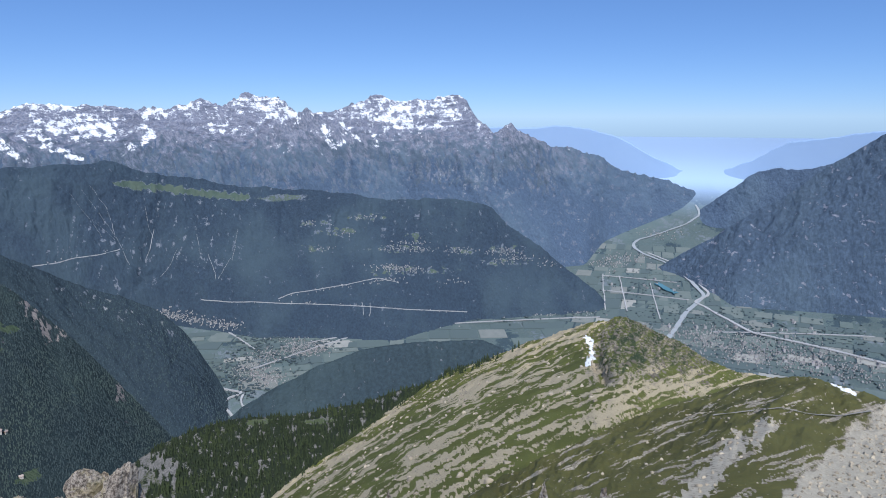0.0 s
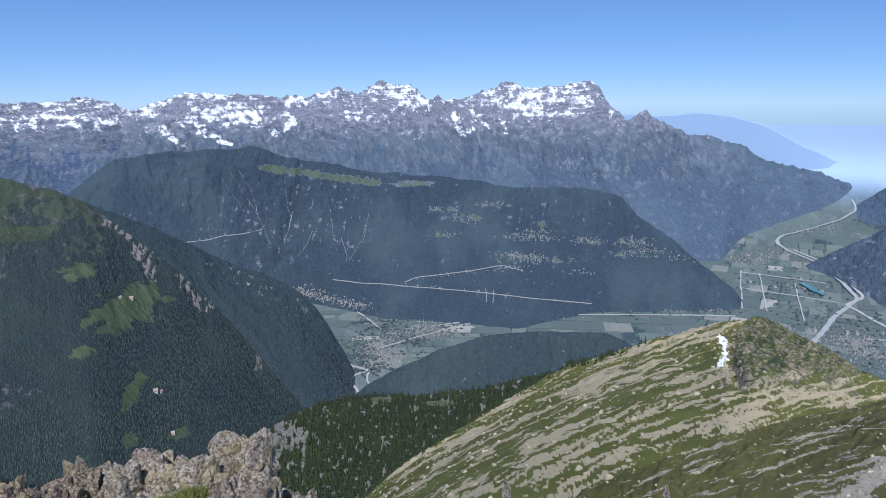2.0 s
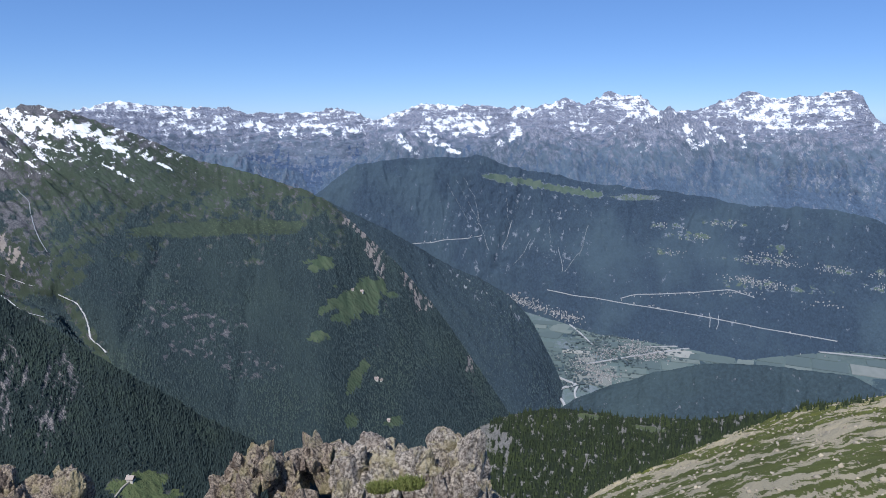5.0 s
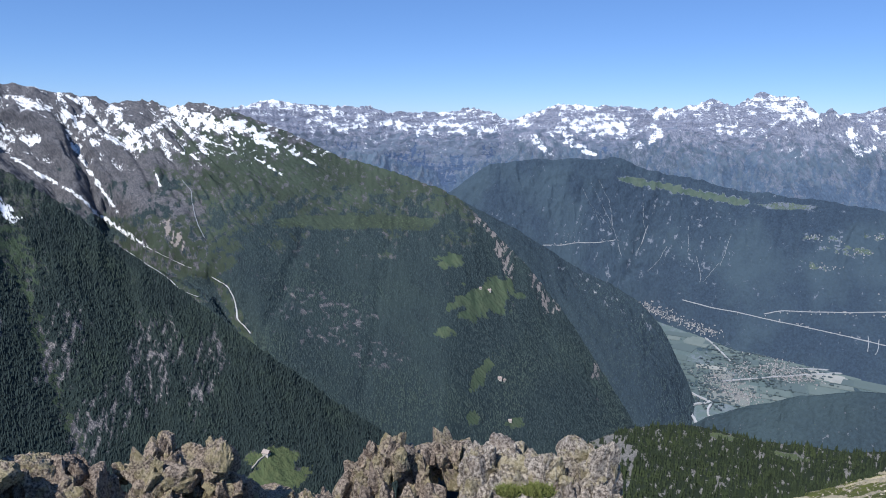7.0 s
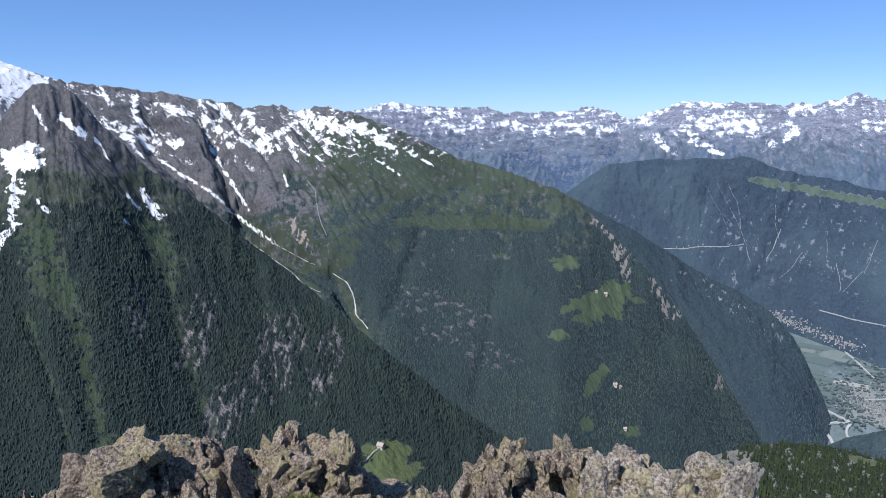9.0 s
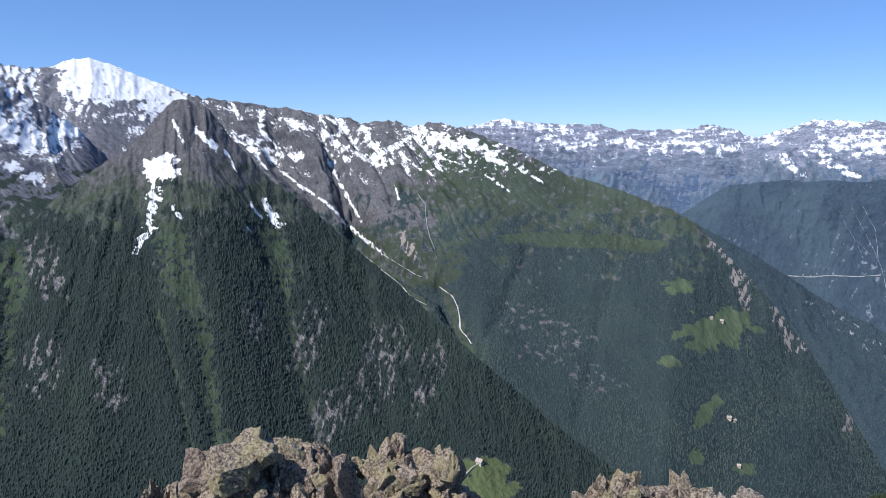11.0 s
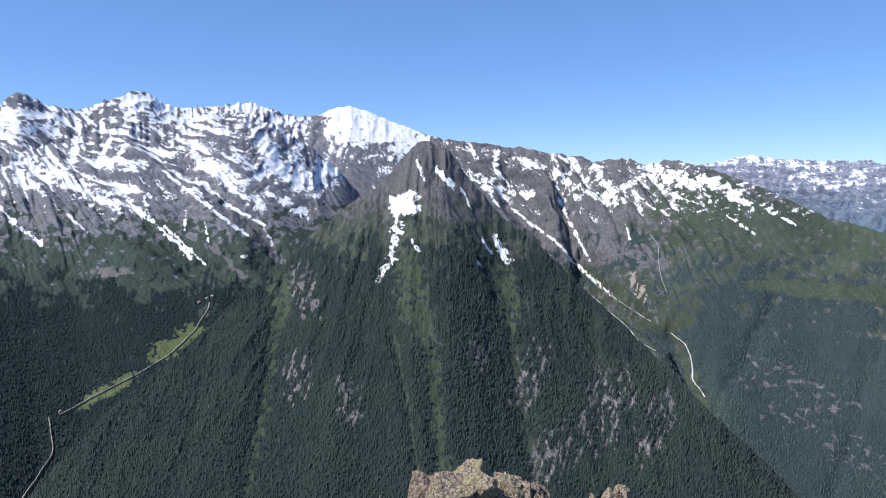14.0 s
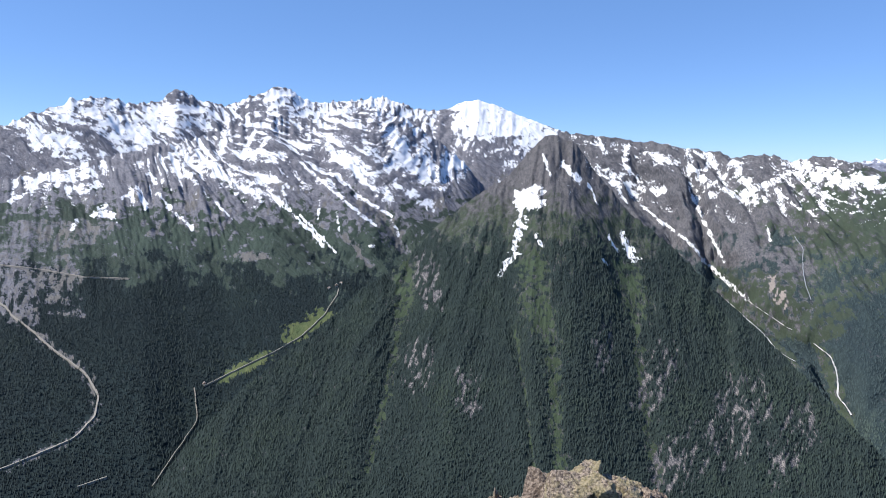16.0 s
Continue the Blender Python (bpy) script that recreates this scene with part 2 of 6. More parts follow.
def weather(z, dx, dy, force, rounds=8):
    """Running water cuts branching gullies into a slope. Gives the new heights and the drained area of each cell."""
    nc, nr = z.shape
    size = nc * nr
    start = z.reshape(-1)
    h = start.copy()
    cell = np.arange(size).reshape(nc, nr)
    fixed = np.zeros((nc, nr), bool)
    fixed[:, 0] = True
    fixed = fixed.reshape(-1)
    steps = [(a, b, math.hypot(a * dx, b * dy)) for a in (-1, 0, 1) for b in (-1, 0, 1) if a or b]
    for turn in range(rounds):
        grid = h.reshape(nc, nr)
        best, to, far = np.zeros((nc, nr)), cell.copy(), np.full((nc, nr), dx)
        for a, b, run in steps:
            i0, i1, j0, j1 = max(0, -a), nc - max(0, a), max(0, -b), nr - max(0, b)
            fall = (grid[i0:i1, j0:j1] - grid[i0 + a:i1 + a, j0 + b:j1 + b]) / run
            view = best[i0:i1, j0:j1]
            hit = fall > view
            view[hit] = fall[hit]
            to[i0:i1, j0:j1][hit] = cell[i0 + a:i1 + a, j0 + b:j1 + b][hit]
            far[i0:i1, j0:j1][hit] = run
        order = np.argsort(h, kind="stable").tolist()
        target = to.reshape(-1).tolist()
        area = [dx * dy] * size
        for i in reversed(order):
            r = target[i]
            if r != i:
                area[r] += area[i]
        drained = np.array(area)
        pull = (force / rounds * np.sqrt(drained) / far.reshape(-1)).tolist()
        v = h.tolist()
        stay = fixed.tolist()
        for i in order:
            r = target[i]
            if r != i and not stay[i]:
                f = pull[i]
                v[i] = (v[i] + f * v[r]) / (1 + f)
        h = np.array(v)
        grid = h.reshape(nc, nr)
        h = (0.9 * grid + 0.1 * blur(grid, 1, 1)).reshape(-1)
    return h.reshape(nc, nr), drained.reshape(nc, nr)


class Land:
    """A mountain flank: from a foot line (distance, height) up to a crest (distance, elevation seen from the summit), then down behind."""

    def __init__(self, az0, az1, step, rows, crest, crest_d, foot_d, foot_z, power=1.0, gully=60, width=500, seed=1, jag=0.12, jag_w=1.0, slant=0.0, rough=0.12, back=0.35, stretch=2.6, channels=(), water=0.0, benches=0.0):
        self.az = az = np.arange(az0, az1 + step / 2, step)
        el = curve(crest, az)
        spike = (curve(jag, az) if isinstance(jag, list) else jag) * (ridged(az / jag_w, 0 * az + 3.7, seed + 5, 5, 0.62) - 0.5)
        dc, df, zf = curve(crest_d, az) * 1000, curve(foot_d, az) * 1000, curve(foot_z, az)
        zc = dc * np.tan(np.radians(el))
        up = dc * (np.tan(np.radians(el + spike)) - np.tan(np.radians(el)))
        s = np.linspace(0, 1, rows)[None, :]
        A = az[:, None] + 0 * s
        d = df[:, None] + (dc - df)[:, None] * s
        z = zf[:, None] + (zc - zf)[:, None] * s**power + up[:, None] * smooth(0.8, 1.0, s)
        T, V = np.radians(A) * d.mean(), z - zf[:, None]
        W = width
        tilt = (curve(slant, az) if isinstance(slant, list) else np.full(len(az), slant))[:, None]
        lean = V * (0.22 * perlin(T / (2.5 * W), V / (5 * W), seed + 3)) - V * tilt
        T2 = T + 0.22 * W * fbm(T / W * 0.9, V / W * 0.6, seed + 9, 4) + lean
        r = ridged(T2 / W, V / (W * stretch), seed, 6, 0.58)
        r2 = ridged((T2 + 0.25 * lean) / (W * 0.3), V / (W * 0.3 * stretch), seed + 61, 5, 0.62)
        gully = (curve(gully, az) if isinstance(gully, list) else np.full(len(az), gully))[:, None]
        env = np.clip(s * 6, 0, 1) * (0.08 + 0.92 * smooth(0.25, 0.8, s)) * (1 - smooth(0.9, 1.0, s) * 0.4)
        lift = (r - 0.42) * gully + (r2 - 0.42) * gully * 0.36
        z = z + lift * env
        d = d - 0.7 * lift * env
        z = z + rough * gully * fbm(T / (W * 0.12), V / (W * 0.12), seed + 40, 5, 0.6) * env
        self.ridge, self.fine_ridge = 0.6 * r + 0.4 * r2, r2
        e0 = np.degrees(np.arctan2(z, d))
        wa, we = 0.5 * fbm(A / 1.6, e0 / 1.6, seed + 71, 4, 0.6), 0.4 * fbm(A / 1.3, e0 / 1.3, seed + 77, 4, 0.6)
        for points, half, depth in channels:
            cut = np.exp(-((along(A + wa, e0 + we, points) / half) ** 2))
            z = z - depth * cut
            d = d + 0.5 * depth * cut
        dx, dy = math.radians(step) * float(d.mean()), float((dc - df).mean()) / rows
        z = z + benches * np.sin(z / 22.0 + 3 * fbm(T / 900, V / 900, seed + 81, 4)) * env
        if water:
            hold = (1 - smooth(0.93, 1.0, s)) * (0.06 + 0.94 * smooth(0.3, 0.65, s)) * np.clip(gully / gully.max(), 0.15, 1) * np.ones_like(z)
            cut, area = weather(z + 0.3 * gully * 0.1 * fbm(T / 60, V / 60, seed + 83, 3), dx, dy, water)
            z = z + (cut - z) * hold
        else:
            area = np.full(z.shape, dx * dy)
        near, wide = 0.09 * W, 0.45 * W
        self.dent = np.clip((blur(z, max(1, int(near / dx)), max(1, int(near / dy))) - z) / (0.22 * near), -1.5, 1.5)
        self.basin = np.clip((blur(z, max(1, int(wide / dx)), max(1, int(wide / dy))) - z) / (0.2 * wide), -1.5, 1.5)
        self.flow = np.log10(area / (dx * dy))
        gx, gy = np.gradient(z, dx, axis=0), np.gradient(z, axis=1) / np.maximum(np.abs(np.gradient(d, axis=1)), 0.3 * dy)
        self.steep = np.hypot(gx, gy)
        k = 10
        grow = lambda q: np.concatenate([q, np.repeat(q[:, -1:], k, 1)], 1)
        self.dent, self.basin, self.flow, self.steep = grow(self.dent), grow(self.basin), grow(self.flow), grow(self.steep)
        t = np.linspace(0, 1, k + 1)[None, 1:]
        zb = z[:, -1:] + np.minimum(0, z[:, -1:] * 0.16) * t - (t**1.2) * back * (np.abs(z[:, -1:] - zf[:, None]) + 60)
        db = d[:, -1:] * (1 + 0.16 * t)
        self.n = rows
        self.d, self.z = np.concatenate([d, db], 1), np.concatenate([z, zb], 1)
        self.T = np.radians(self.az)[:, None] * d.mean() + 0 * self.d
        self.finish()

    def finish(self):
        f = squeeze(self.d) / self.d
        A = np.radians(self.az)[:, None]
        self.f = f
        self.pos = np.stack([-np.sin(A) * self.d * f, np.cos(A) * self.d * f, self.z * f], -1)
        self.el = np.degrees(np.arctan2(self.z, self.d))
        self.hollow = 1 - np.concatenate([self.ridge, np.repeat(self.ridge[:, -1:], self.d.shape[1] - self.n, 1)], 1)
        self.A = self.az[:, None] + 0 * self.d
        self.couloir = 0.5 - np.concatenate([self.fine_ridge, np.repeat(self.fine_ridge[:, -1:], self.d.shape[1] - self.n, 1)], 1)
        self.cover = {k: np.zeros_like(self.d) for k in ("snow", "forest", "grass", "scree", "meadow")}

    def blob(self, az, el, ra, re, seed=0, slant=0.0):
        """A patch with an uneven rim: 1 inside, 0 outside. Radii in degrees."""
        u = (self.A - az - slant * (self.el - el)) / ra
        v = (self.el - el) / re
        rim = 0.6 * fbm(self.A * 1.3 / ra, self.el * 1.3 / re, 70 + seed, 5, 0.65)
        return smooth(1.2, 0.8, np.sqrt(u * u + v * v) + rim)

    def line(self, points, half, seed=0):
        """A streak along a line, with uneven rims."""
        wob = 1 + 1.1 * fbm(self.A * 2.5, self.el * 2.5, 90 + seed, 4, 0.6)
        wa = min(0.5, half * 2) * fbm(self.A / 0.9, self.el / 0.9, 95 + seed, 4, 0.6)
        return smooth(1.4, 0.6, along(self.A + wa, self.el, points) / (half * np.clip(wob, 0.25, 2)))

    def streaks(self, lines, seed=0, fray=1.0):
        """Many tongues and fields along lines, each with its half width in degrees, all with ragged rims: 1 inside, 0 outside."""
        wa = 0.35 * fbm(self.A / 0.9, self.el / 0.9, 120 + seed, 5, 0.65) * fray
        we = 0.30 * fbm(self.A / 0.8, self.el / 0.8, 127 + seed, 5, 0.65) * fray
        wide = np.clip(1 + 1.5 * fbm(self.A / 0.7, self.el / 0.5, 133 + seed, 5, 0.7), 0.15, 2.2)
        out = np.zeros_like(self.A)
        for points, half in lines:
            bend = min(1.0, half * 3)
            out = np.maximum(out, smooth(1.5, 0.6, along(self.A + wa * bend, self.el + we * bend, points) / (half * wide)))
        return out

    def spot(self, az, el):
        """The place on this land seen at a bearing and elevation, nearest first, and its scale."""
        i = int(np.clip(np.searchsorted(self.az, az), 0, len(self.az) - 1))
        col = np.maximum.accumulate(self.el[i])
        j = int(np.clip(np.searchsorted(col, el), 1, len(col) - 1))
        a, b = self.el[i, j - 1], self.el[i, j]
        w = 0.5 if abs(b - a) < 1e-6 else float(np.clip((el - a) / (b - a), 0, 1))
        return self.pos[i, j - 1] * (1 - w) + self.pos[i, j] * w, float(self.f[i, j])

    def build(self, name, material, label, category="mountain", kind="structure"):
        return grid_object(name, self.pos, self.cover, material, label, category, kind)


def const(v):
    return [(-180, v), (200, v)]


# far snowy range on the skyline
a_back = Land(-6, 62, 0.1, 120,
    [(62, -0.5), (58, 0.3), (56.8, 0.5), (54.5, 1.1), (52.2, 0.7), (49.4, 0.5), (46.6, 0.5), (44.8, 0.1), (40.2, 0.3), (38, 0.7), (35.3, -0.4), (32.4, 0.5), (31.2, 0.95), (27.9, 0.8), (25.1, 0.75),
     (24.2, 0.5), (21.8, 0.7), (19.4, 1.4), (18.5, 0.85), (17, 1.2), (16.2, 2.15), (15.6, 1.6), (15, 1.65), (13.3, 1.4), (12.4, 0.4), (11.3, 0.2), (9.3, 0.53), (7, 1.2), (5.9, 1.85), (4.3, 1.2), (1.5, 1.5), (-1.2, 1.75), (-2.2, 0.1), (-4, -1.5), (-6, -3)],
    const(15.0), const(10.5), const(-1700), 0.75, 150, 520, 11, 0.22, 0.7, rough=0.12, stretch=1.3, slant=0.3, water=0.12, benches=16)
# rocky range in front of it, falling to the river plain
a_front = Land(-25, 62, 0.1, 130,
    [(62, -3.4), (54, -2.9), (49, -3.2), (46, -3.3), (43, -4.2), (40, -5), (36, -3.2), (33, -1.6), (30, -2.2), (27, -3.0), (23.5, -1.6), (21, -0.9), (18.5, -1.9), (16.5, -2.9), (14.5, -1.2), (11.4, 0.65), (9.3, -0.7), (6.8, -1.6),
     (4.2, -2.3), (2.3, -1.1), (-0.4, -2.1), (-2.8, -1.6), (-5.1, -0.6), (-6.9, -1.75), (-9.6, -2.5), (-12.4, -3.2), (-14.6, -4.2), (-17.7, -5.0), (-20.7, -6.1), (-22.5, -7.6), (-25, -9.5)],
    [(62, 12), (-2, 11.5), (-10, 12.5), (-15, 15.5), (-20, 19), (-25, 22)], [(62, 9), (5, 9), (-5, 8.3), (-11.7, 8.8), (-13.1, 10.6), (-16.6, 12.7), (-19.2, 14.6), (-20.7, 17.4), (-25, 20)], const(-1950), 0.9, 230, 700, 23, 0.2, 0.6, slant=[(-25, 0.8), (5, 0.3), (62, -0.2)], rough=0.12, stretch=1.9, water=0.2)
b_hill = Land(-14, 44, 0.1, 190,
    [(44, -8.5), (39.7, -6.2), (36.5, -4.0), (32.5, -3.55), (28, -3.45), (26, -3.3), (23, -4.4), (21.5, -4.6), (16.7, -5.5), (11.8, -5.85), (8, -6.3), (4.4, -6.9), (-0.3, -6.7), (-3.7, -7.4), (-5.1, -8.9), (-8, -10.8), (-10.4, -12.6), (-12.4, -14.0), (-14, -15.5)],
    [(44, 8.2), (20, 8.2), (0, 8.2), (-5, 7.9), (-14, 7.0)], [(44, 5.6), (23, 6.6), (16.4, 5.9), (4.5, 5.6), (-1.9, 6.2), (-12.4, 6.6), (-14, 6.6)], const(-1930), 0.85, 90, 480, 31, 0.03, 0.9, rough=0.12, stretch=2.6, water=0.12,
    channels=[([(27.4, -5.5), (26.5, -8.5), (25, -11.5)], 0.5, 45), ([(23.5, -7), (24.1, -10.4), (24.7, -12.3)], 0.5, 45)])
c_spur = Land(17, 86, 0.1, 260,
    [(86, -6.0), (82.6, -2.5), (81.3, 0.6), (80.4, 2.0), (78.9, 2.45), (76, 2.3), (73.4, 1.75), (71, 1.65), (69.6, 1.25), (67.6, 1.05), (65.8, 0.5), (63.9, 0.85), (60.7, 0.6), (57.8, 0.35), (55.7, -0.5), (52.7, -1.75), (49.1, -3.5),
     (44.1, -4.8), (41.3, -5.9), (38.9, -6.9), (37.5, -8.4), (35.5, -10.2), (33.4, -12.3), (30.2, -15.8), (26.9, -20.1), (24.1, -23.6), (22.6, -25.5), (20, -27.5), (17, -30)],
    [(86, 5.0), (70, 4.6), (58, 4.1), (50, 3.8), (40, 3.4), (35, 3.35), (30, 3.35), (25, 3.4), (20, 3.5), (17, 3.5)], [(86, 2.5), (70, 2.3), (56, 2.0), (40, 2.2), (30, 2.5), (22, 2.9), (17, 3.2)],
    [(86, -1150), (56, -1060), (40, -1180), (30, -1450), (20, -1880), (17, -1950)], 0.9, [(17, 40), (52, 30), (62, 110), (86, 110)], 360, 41, 0.22, 0.8, water=0.1, slant=[(17, 0.5), (45, 0.15), (58, 0.6), (86, 0.8)], rough=0.08, stretch=2.6,
    channels=[([(73, -1.6), (70, -5), (64.1, -10.3), (59.4, -12.9), (57.5, -16.5), (56.5, -20)], 1.0, 90), ([(68.8, -1.8), (66.5, -7.7), (64, -10.5)], 0.6, 45), ([(68.9, -0.5), (67.7, -4.3), (66.8, -7.1), (64.8, -9)], 0.5, 50), ([(67.5, 0.4), (64.9, -2.4), (63, -5.7)], 0.5, 40), ([(72.9, 0.4), (69.6, -3.4), (65.8, -7.1)], 0.5, 55), ([(45, -10.2), (45.8, -15), (46.8, -20.5), (47.3, -23.2)], 0.5, 9), ([(52.2, -10.1), (53.7, -13.8), (55.2, -16.6), (56.2, -18.3)], 0.6, 12)])
l_spur = Land(16.5, 42, 0.1, 120,
    [(42, -6.2), (39.8, -6.5), (34.6, -9.3), (29.1, -12.3), (25.5, -13.9), (23.6, -15.0), (21.7, -17.0), (20, -19.8), (19.2, -21.3), (18.4, -23), (16.5, -26)],
    [(42, 5.4), (30, 5.3), (22, 4.9), (16.5, 4.5)], [(42, 3.4), (30, 3.5), (22, 3.7), (16.5, 3.9)], const(-1930), 0.9, 70, 380, 149, 0.06, 0.8, slant=0.8, rough=0.12, water=0.06)
d_peak = Land(44, 116, 0.1, 280,
    [(44, -27), (47.5, -25), (50.2, -23.3), (56.7, -18.4), (61, -14.5), (66.8, -9.6), (70, -6.6), (73.9, -3.4), (76, -1.0), (77.3, 0.9), (78.2, 1.9), (79.3, 2.1), (80.26, 2.35), (81.2, 1.6), (83.4, -1.0), (87, -3.4), (89.9, -5.8), (91.8, -8.1), (94.6, -10), (97.5, -12.3), (101.3, -15.4), (105.5, -18.3), (110, -22), (112.7, -24.9), (116, -27.5)],
    [(44, 2.0), (56, 2.15), (66, 2.6), (80.3, 3.0), (90, 2.75), (100, 2.4), (116, 2.0)], const(1.3), [(44, -1000), (80, -1000), (116, -1030)], 0.95, 26, 170, 57, 0.35, 1.2, water=0.05, slant=[(44, 0.7), (70, 0.45), (78, 0.3), (82, -0.3), (90, -0.6), (116, -0.8)], rough=0.08, stretch=2.6,
    channels=[([(82.6, -1.6), (81.4, -5.6), (80.1, -10.3), (79.2, -14.9), (78.9, -20.8), (78.2, -26)], 1.2, 15), ([(78.6, -0.5), (74.4, -6.2), (73, -10.4), (72.1, -16.5), (71.1, -21.5), (69.7, -27)], 1.1, 15),
              ([(92, -9.7), (92.7, -15.2), (93.8, -20.6), (95.2, -26)], 1.1, 14), ([(82.5, -13.8), (81.5, -19.3), (80.5, -25)], 0.5, 14), ([(86.6, -7), (87.3, -14), (88.4, -25)], 1.4, -10), ([(76.2, -5), (75.6, -12), (74.8, -26)], 1.3, -12), ([(66, -13), (65.2, -18), (64, -27)], 0.9, 9), ([(98, -16), (99.5, -20), (101.5, -26)], 1.1, 9)])
e_back = Land(78, 126, 0.1, 120,
    [(126, 0.5), (121.4, 2.1), (119.3, 3.2), (116.8, 4.2), (115.3, 4.5), (112.7, 4.1), (111, 4.4), (109.85, 5.35), (108.2, 4.5), (106.1, 4.3), (104.8, 4.9), (101.8, 5.85), (99.8, 5.0), (98.2, 4.8), (96.4, 4.85), (93.7, 5.4), (91.8, 4.5), (90, 4.25), (88.6, 4.3), (87.3, 4.9), (85.8, 5.1), (83.5, 4.3), (81.2, 3.4), (78, 2.2)],
    const(9.0), const(5.6), const(-900), 0.85, [(78, 40), (88, 40), (90.5, 90), (126, 90)], 330, 63, [(78, 0.15), (88, 0.15), (90, 0.5), (126, 0.5)], 0.8, rough=0.1, stretch=2.0, slant=[(78, 0.2), (96, -0.5), (104, 0.5), (126, 0.7)], water=0.1)
e_front = Land(84, 126, 0.08, 270,
    [(126, -3.0), (121, -1.4), (118, -0.6), (116, -0.2), (112, 0.9), (109, 1.6), (107, 2.1), (105, 2.8), (102.5, 3.5), (99, 3.2), (97, 3.9), (94.5, 4.3), (92.3, 3.7), (90.5, 2.6), (88.5, 1.2), (87, 0.0), (85.5, -1.8), (84, -4)],
    const(6.4), [(126, 1.5), (113, 1.7), (110, 2.0), (107, 2.3), (100.5, 2.7), (97.5, 3.0), (92.5, 3.5), (84, 4.0)], [(126, -1080), (113, -1050), (110, -1050), (107, -1000), (100.3, -830), (97.5, -740), (92.7, -650), (84, -600)], 1.15, [(84, 50), (93, 70), (100, 80), (107, 80), (112, 50), (118, 34), (126, 30)], 330, 77, 0.4, 0.7, slant=[(84, 0.8), (90, 0.2), (94, 0.9), (106, 0.95), (112, 0.3), (126, -0.5)], rough=0.1, stretch=2.8, water=0.1,
    channels=[([(101.8, 2.5), (96.6, -1.3), (93, -5.1), (91.8, -7)], 0.7, 40), ([(109.8, 0.9), (106.6, -1.3), (101.6, -5.4), (97.7, -8.7)], 0.7, 40), ([(104.9, 0.5), (102.4, -3.1), (99.4, -6.4), (94.9, -9.2)], 0.5, 30), ([(95.2, 2.6), (92.9, 0.1), (89.2, -1.3)], 0.8, 30), ([(111.6, -0.8), (112.2, -4.2), (110.5, -5.5), (107.7, -7)], 0.6, 30),
              ([(109.1, -1.7), (106.8, -4.4)], 0.8, -30), ([(98.4, -1.8), (96.2, -4.6), (94.4, -6.9)], 0.7, -30)])
k_right = Land(-40, -17, 0.1, 130,
    [(-40, 1.5), (-36, 0.2), (-32.2, -1.2), (-29.4, -3.1), (-26.6, -5.5), (-22.9, -8.3), (-18.5, -11.0), (-17, -12.2)],
    [(-40, 10.5), (-32, 10), (-26, 9.4), (-18, 9.0), (-17, 9.0)], [(-40, 7.6), (-33.5, 7.6), (-23.4, 7.3), (-19, 8.6), (-17, 8.9)], const(-1920), 0.95, 130, 800, 91, 0.1, 0.9, slant=-0.5, rough=0.12)
k_back = Land(-34, -19, 0.1, 60,
    [(-34, -2.6), (-30, -3.0), (-28, -3.8), (-26.5, -3.85), (-25.7, -3.65), (-24.2, -4.1), (-22.7, -5.3), (-21.5, -6.2), (-20, -7.4), (-19, -8.2)],
    const(15), const(12.5), const(-1950), 0.8, 120, 900, 97, 0.08, 0.8)
haze_left = Land(-19, 2, 0.2, 30,
    [(2, -0.8), (-5.9, -0.85), (-9, -0.7), (-11.4, -0.95), (-13.6, -1.45), (-16.3, -3.0), (-19, -4.2)], const(26), const(22), const(-1990), 0.9, 150, 1800, 101, 0.1, 0.9)
haze_right = Land(-40, -19, 0.2, 30,
    [(-40, -0.5), (-34, -0.8), (-32, -1.0), (-30, -1.3), (-26.3, -1.75), (-23.8, -3.3), (-21.5, -4.2), (-19, -4.6)], const(27), const(22), const(-1990), 0.9, 150, 1800, 103, 0.1, 0.9)
j_hill = Land(-8, 21, 0.1, 70,
    [(21, -25), (17.7, -23), (15.3, -21.9), (11.4, -20.4), (7.5, -19.2), (3, -18.65), (-2.9, -18.4), (-4.4, -18.9), (-8, -20.5)],
    const(3.9), const(3.1), const(-1700), 0.75, 40, 420, 109, 0.05, 0.8, back=1.4)
i_hill = Land(-6, 38, 0.1, 130,
    [(38, -34), (34, -31.5), (31, -28.8), (28.1, -26.6), (24.6, -25), (21.9, -24.2), (18.2, -23.85), (12.6, -24.1), (7.6, -23.4), (3.6, -22.6), (-1, -21.2), (-6, -20)],
    [(38, 1.25), (20, 1.35), (5, 1.3), (-6, 1.15)], [(38, 0.7), (20, 0.7), (5, 0.75), (-6, 0.8)], [(38, -600), (28, -530), (10, -520), (-6, -500)], 0.85, 26, 150, 113, 0.06, 0.7, back=1.0)
h_ridge = Land(-46, 26, 0.1, 260,
    [(26, -37), (20, -33), (15.8, -30.0), (13.8, -28.95), (9.7, -26.8), (4.6, -23.9), (-0.4, -21.2), (-5.3, -19.3), (-10.1, -17.4), (-12.9, -16.2), (-14.8, -15.9), (-17.1, -16.75), (-19.4, -17.45), (-21.2, -18.5), (-23.8, -19.3), (-26.7, -19.6), (-32, -20.5), (-46, -22)],
    [(26, 0.62), (15.8, 0.68), (4.6, 0.74), (-5, 0.62), (-13, 0.53), (-16, 0.56), (-20, 0.68), (-25, 0.78), (-46, 0.8)], const(0.05), const(-42), 1.0, 12, 90, 127, 0.10, 0.5, slant=0.4, rough=0.2, back=1.0,
    channels=[([(-13.2, -16.3), (-12.6, -18.5), (-13.6, -20.6)], 0.6, 5)])
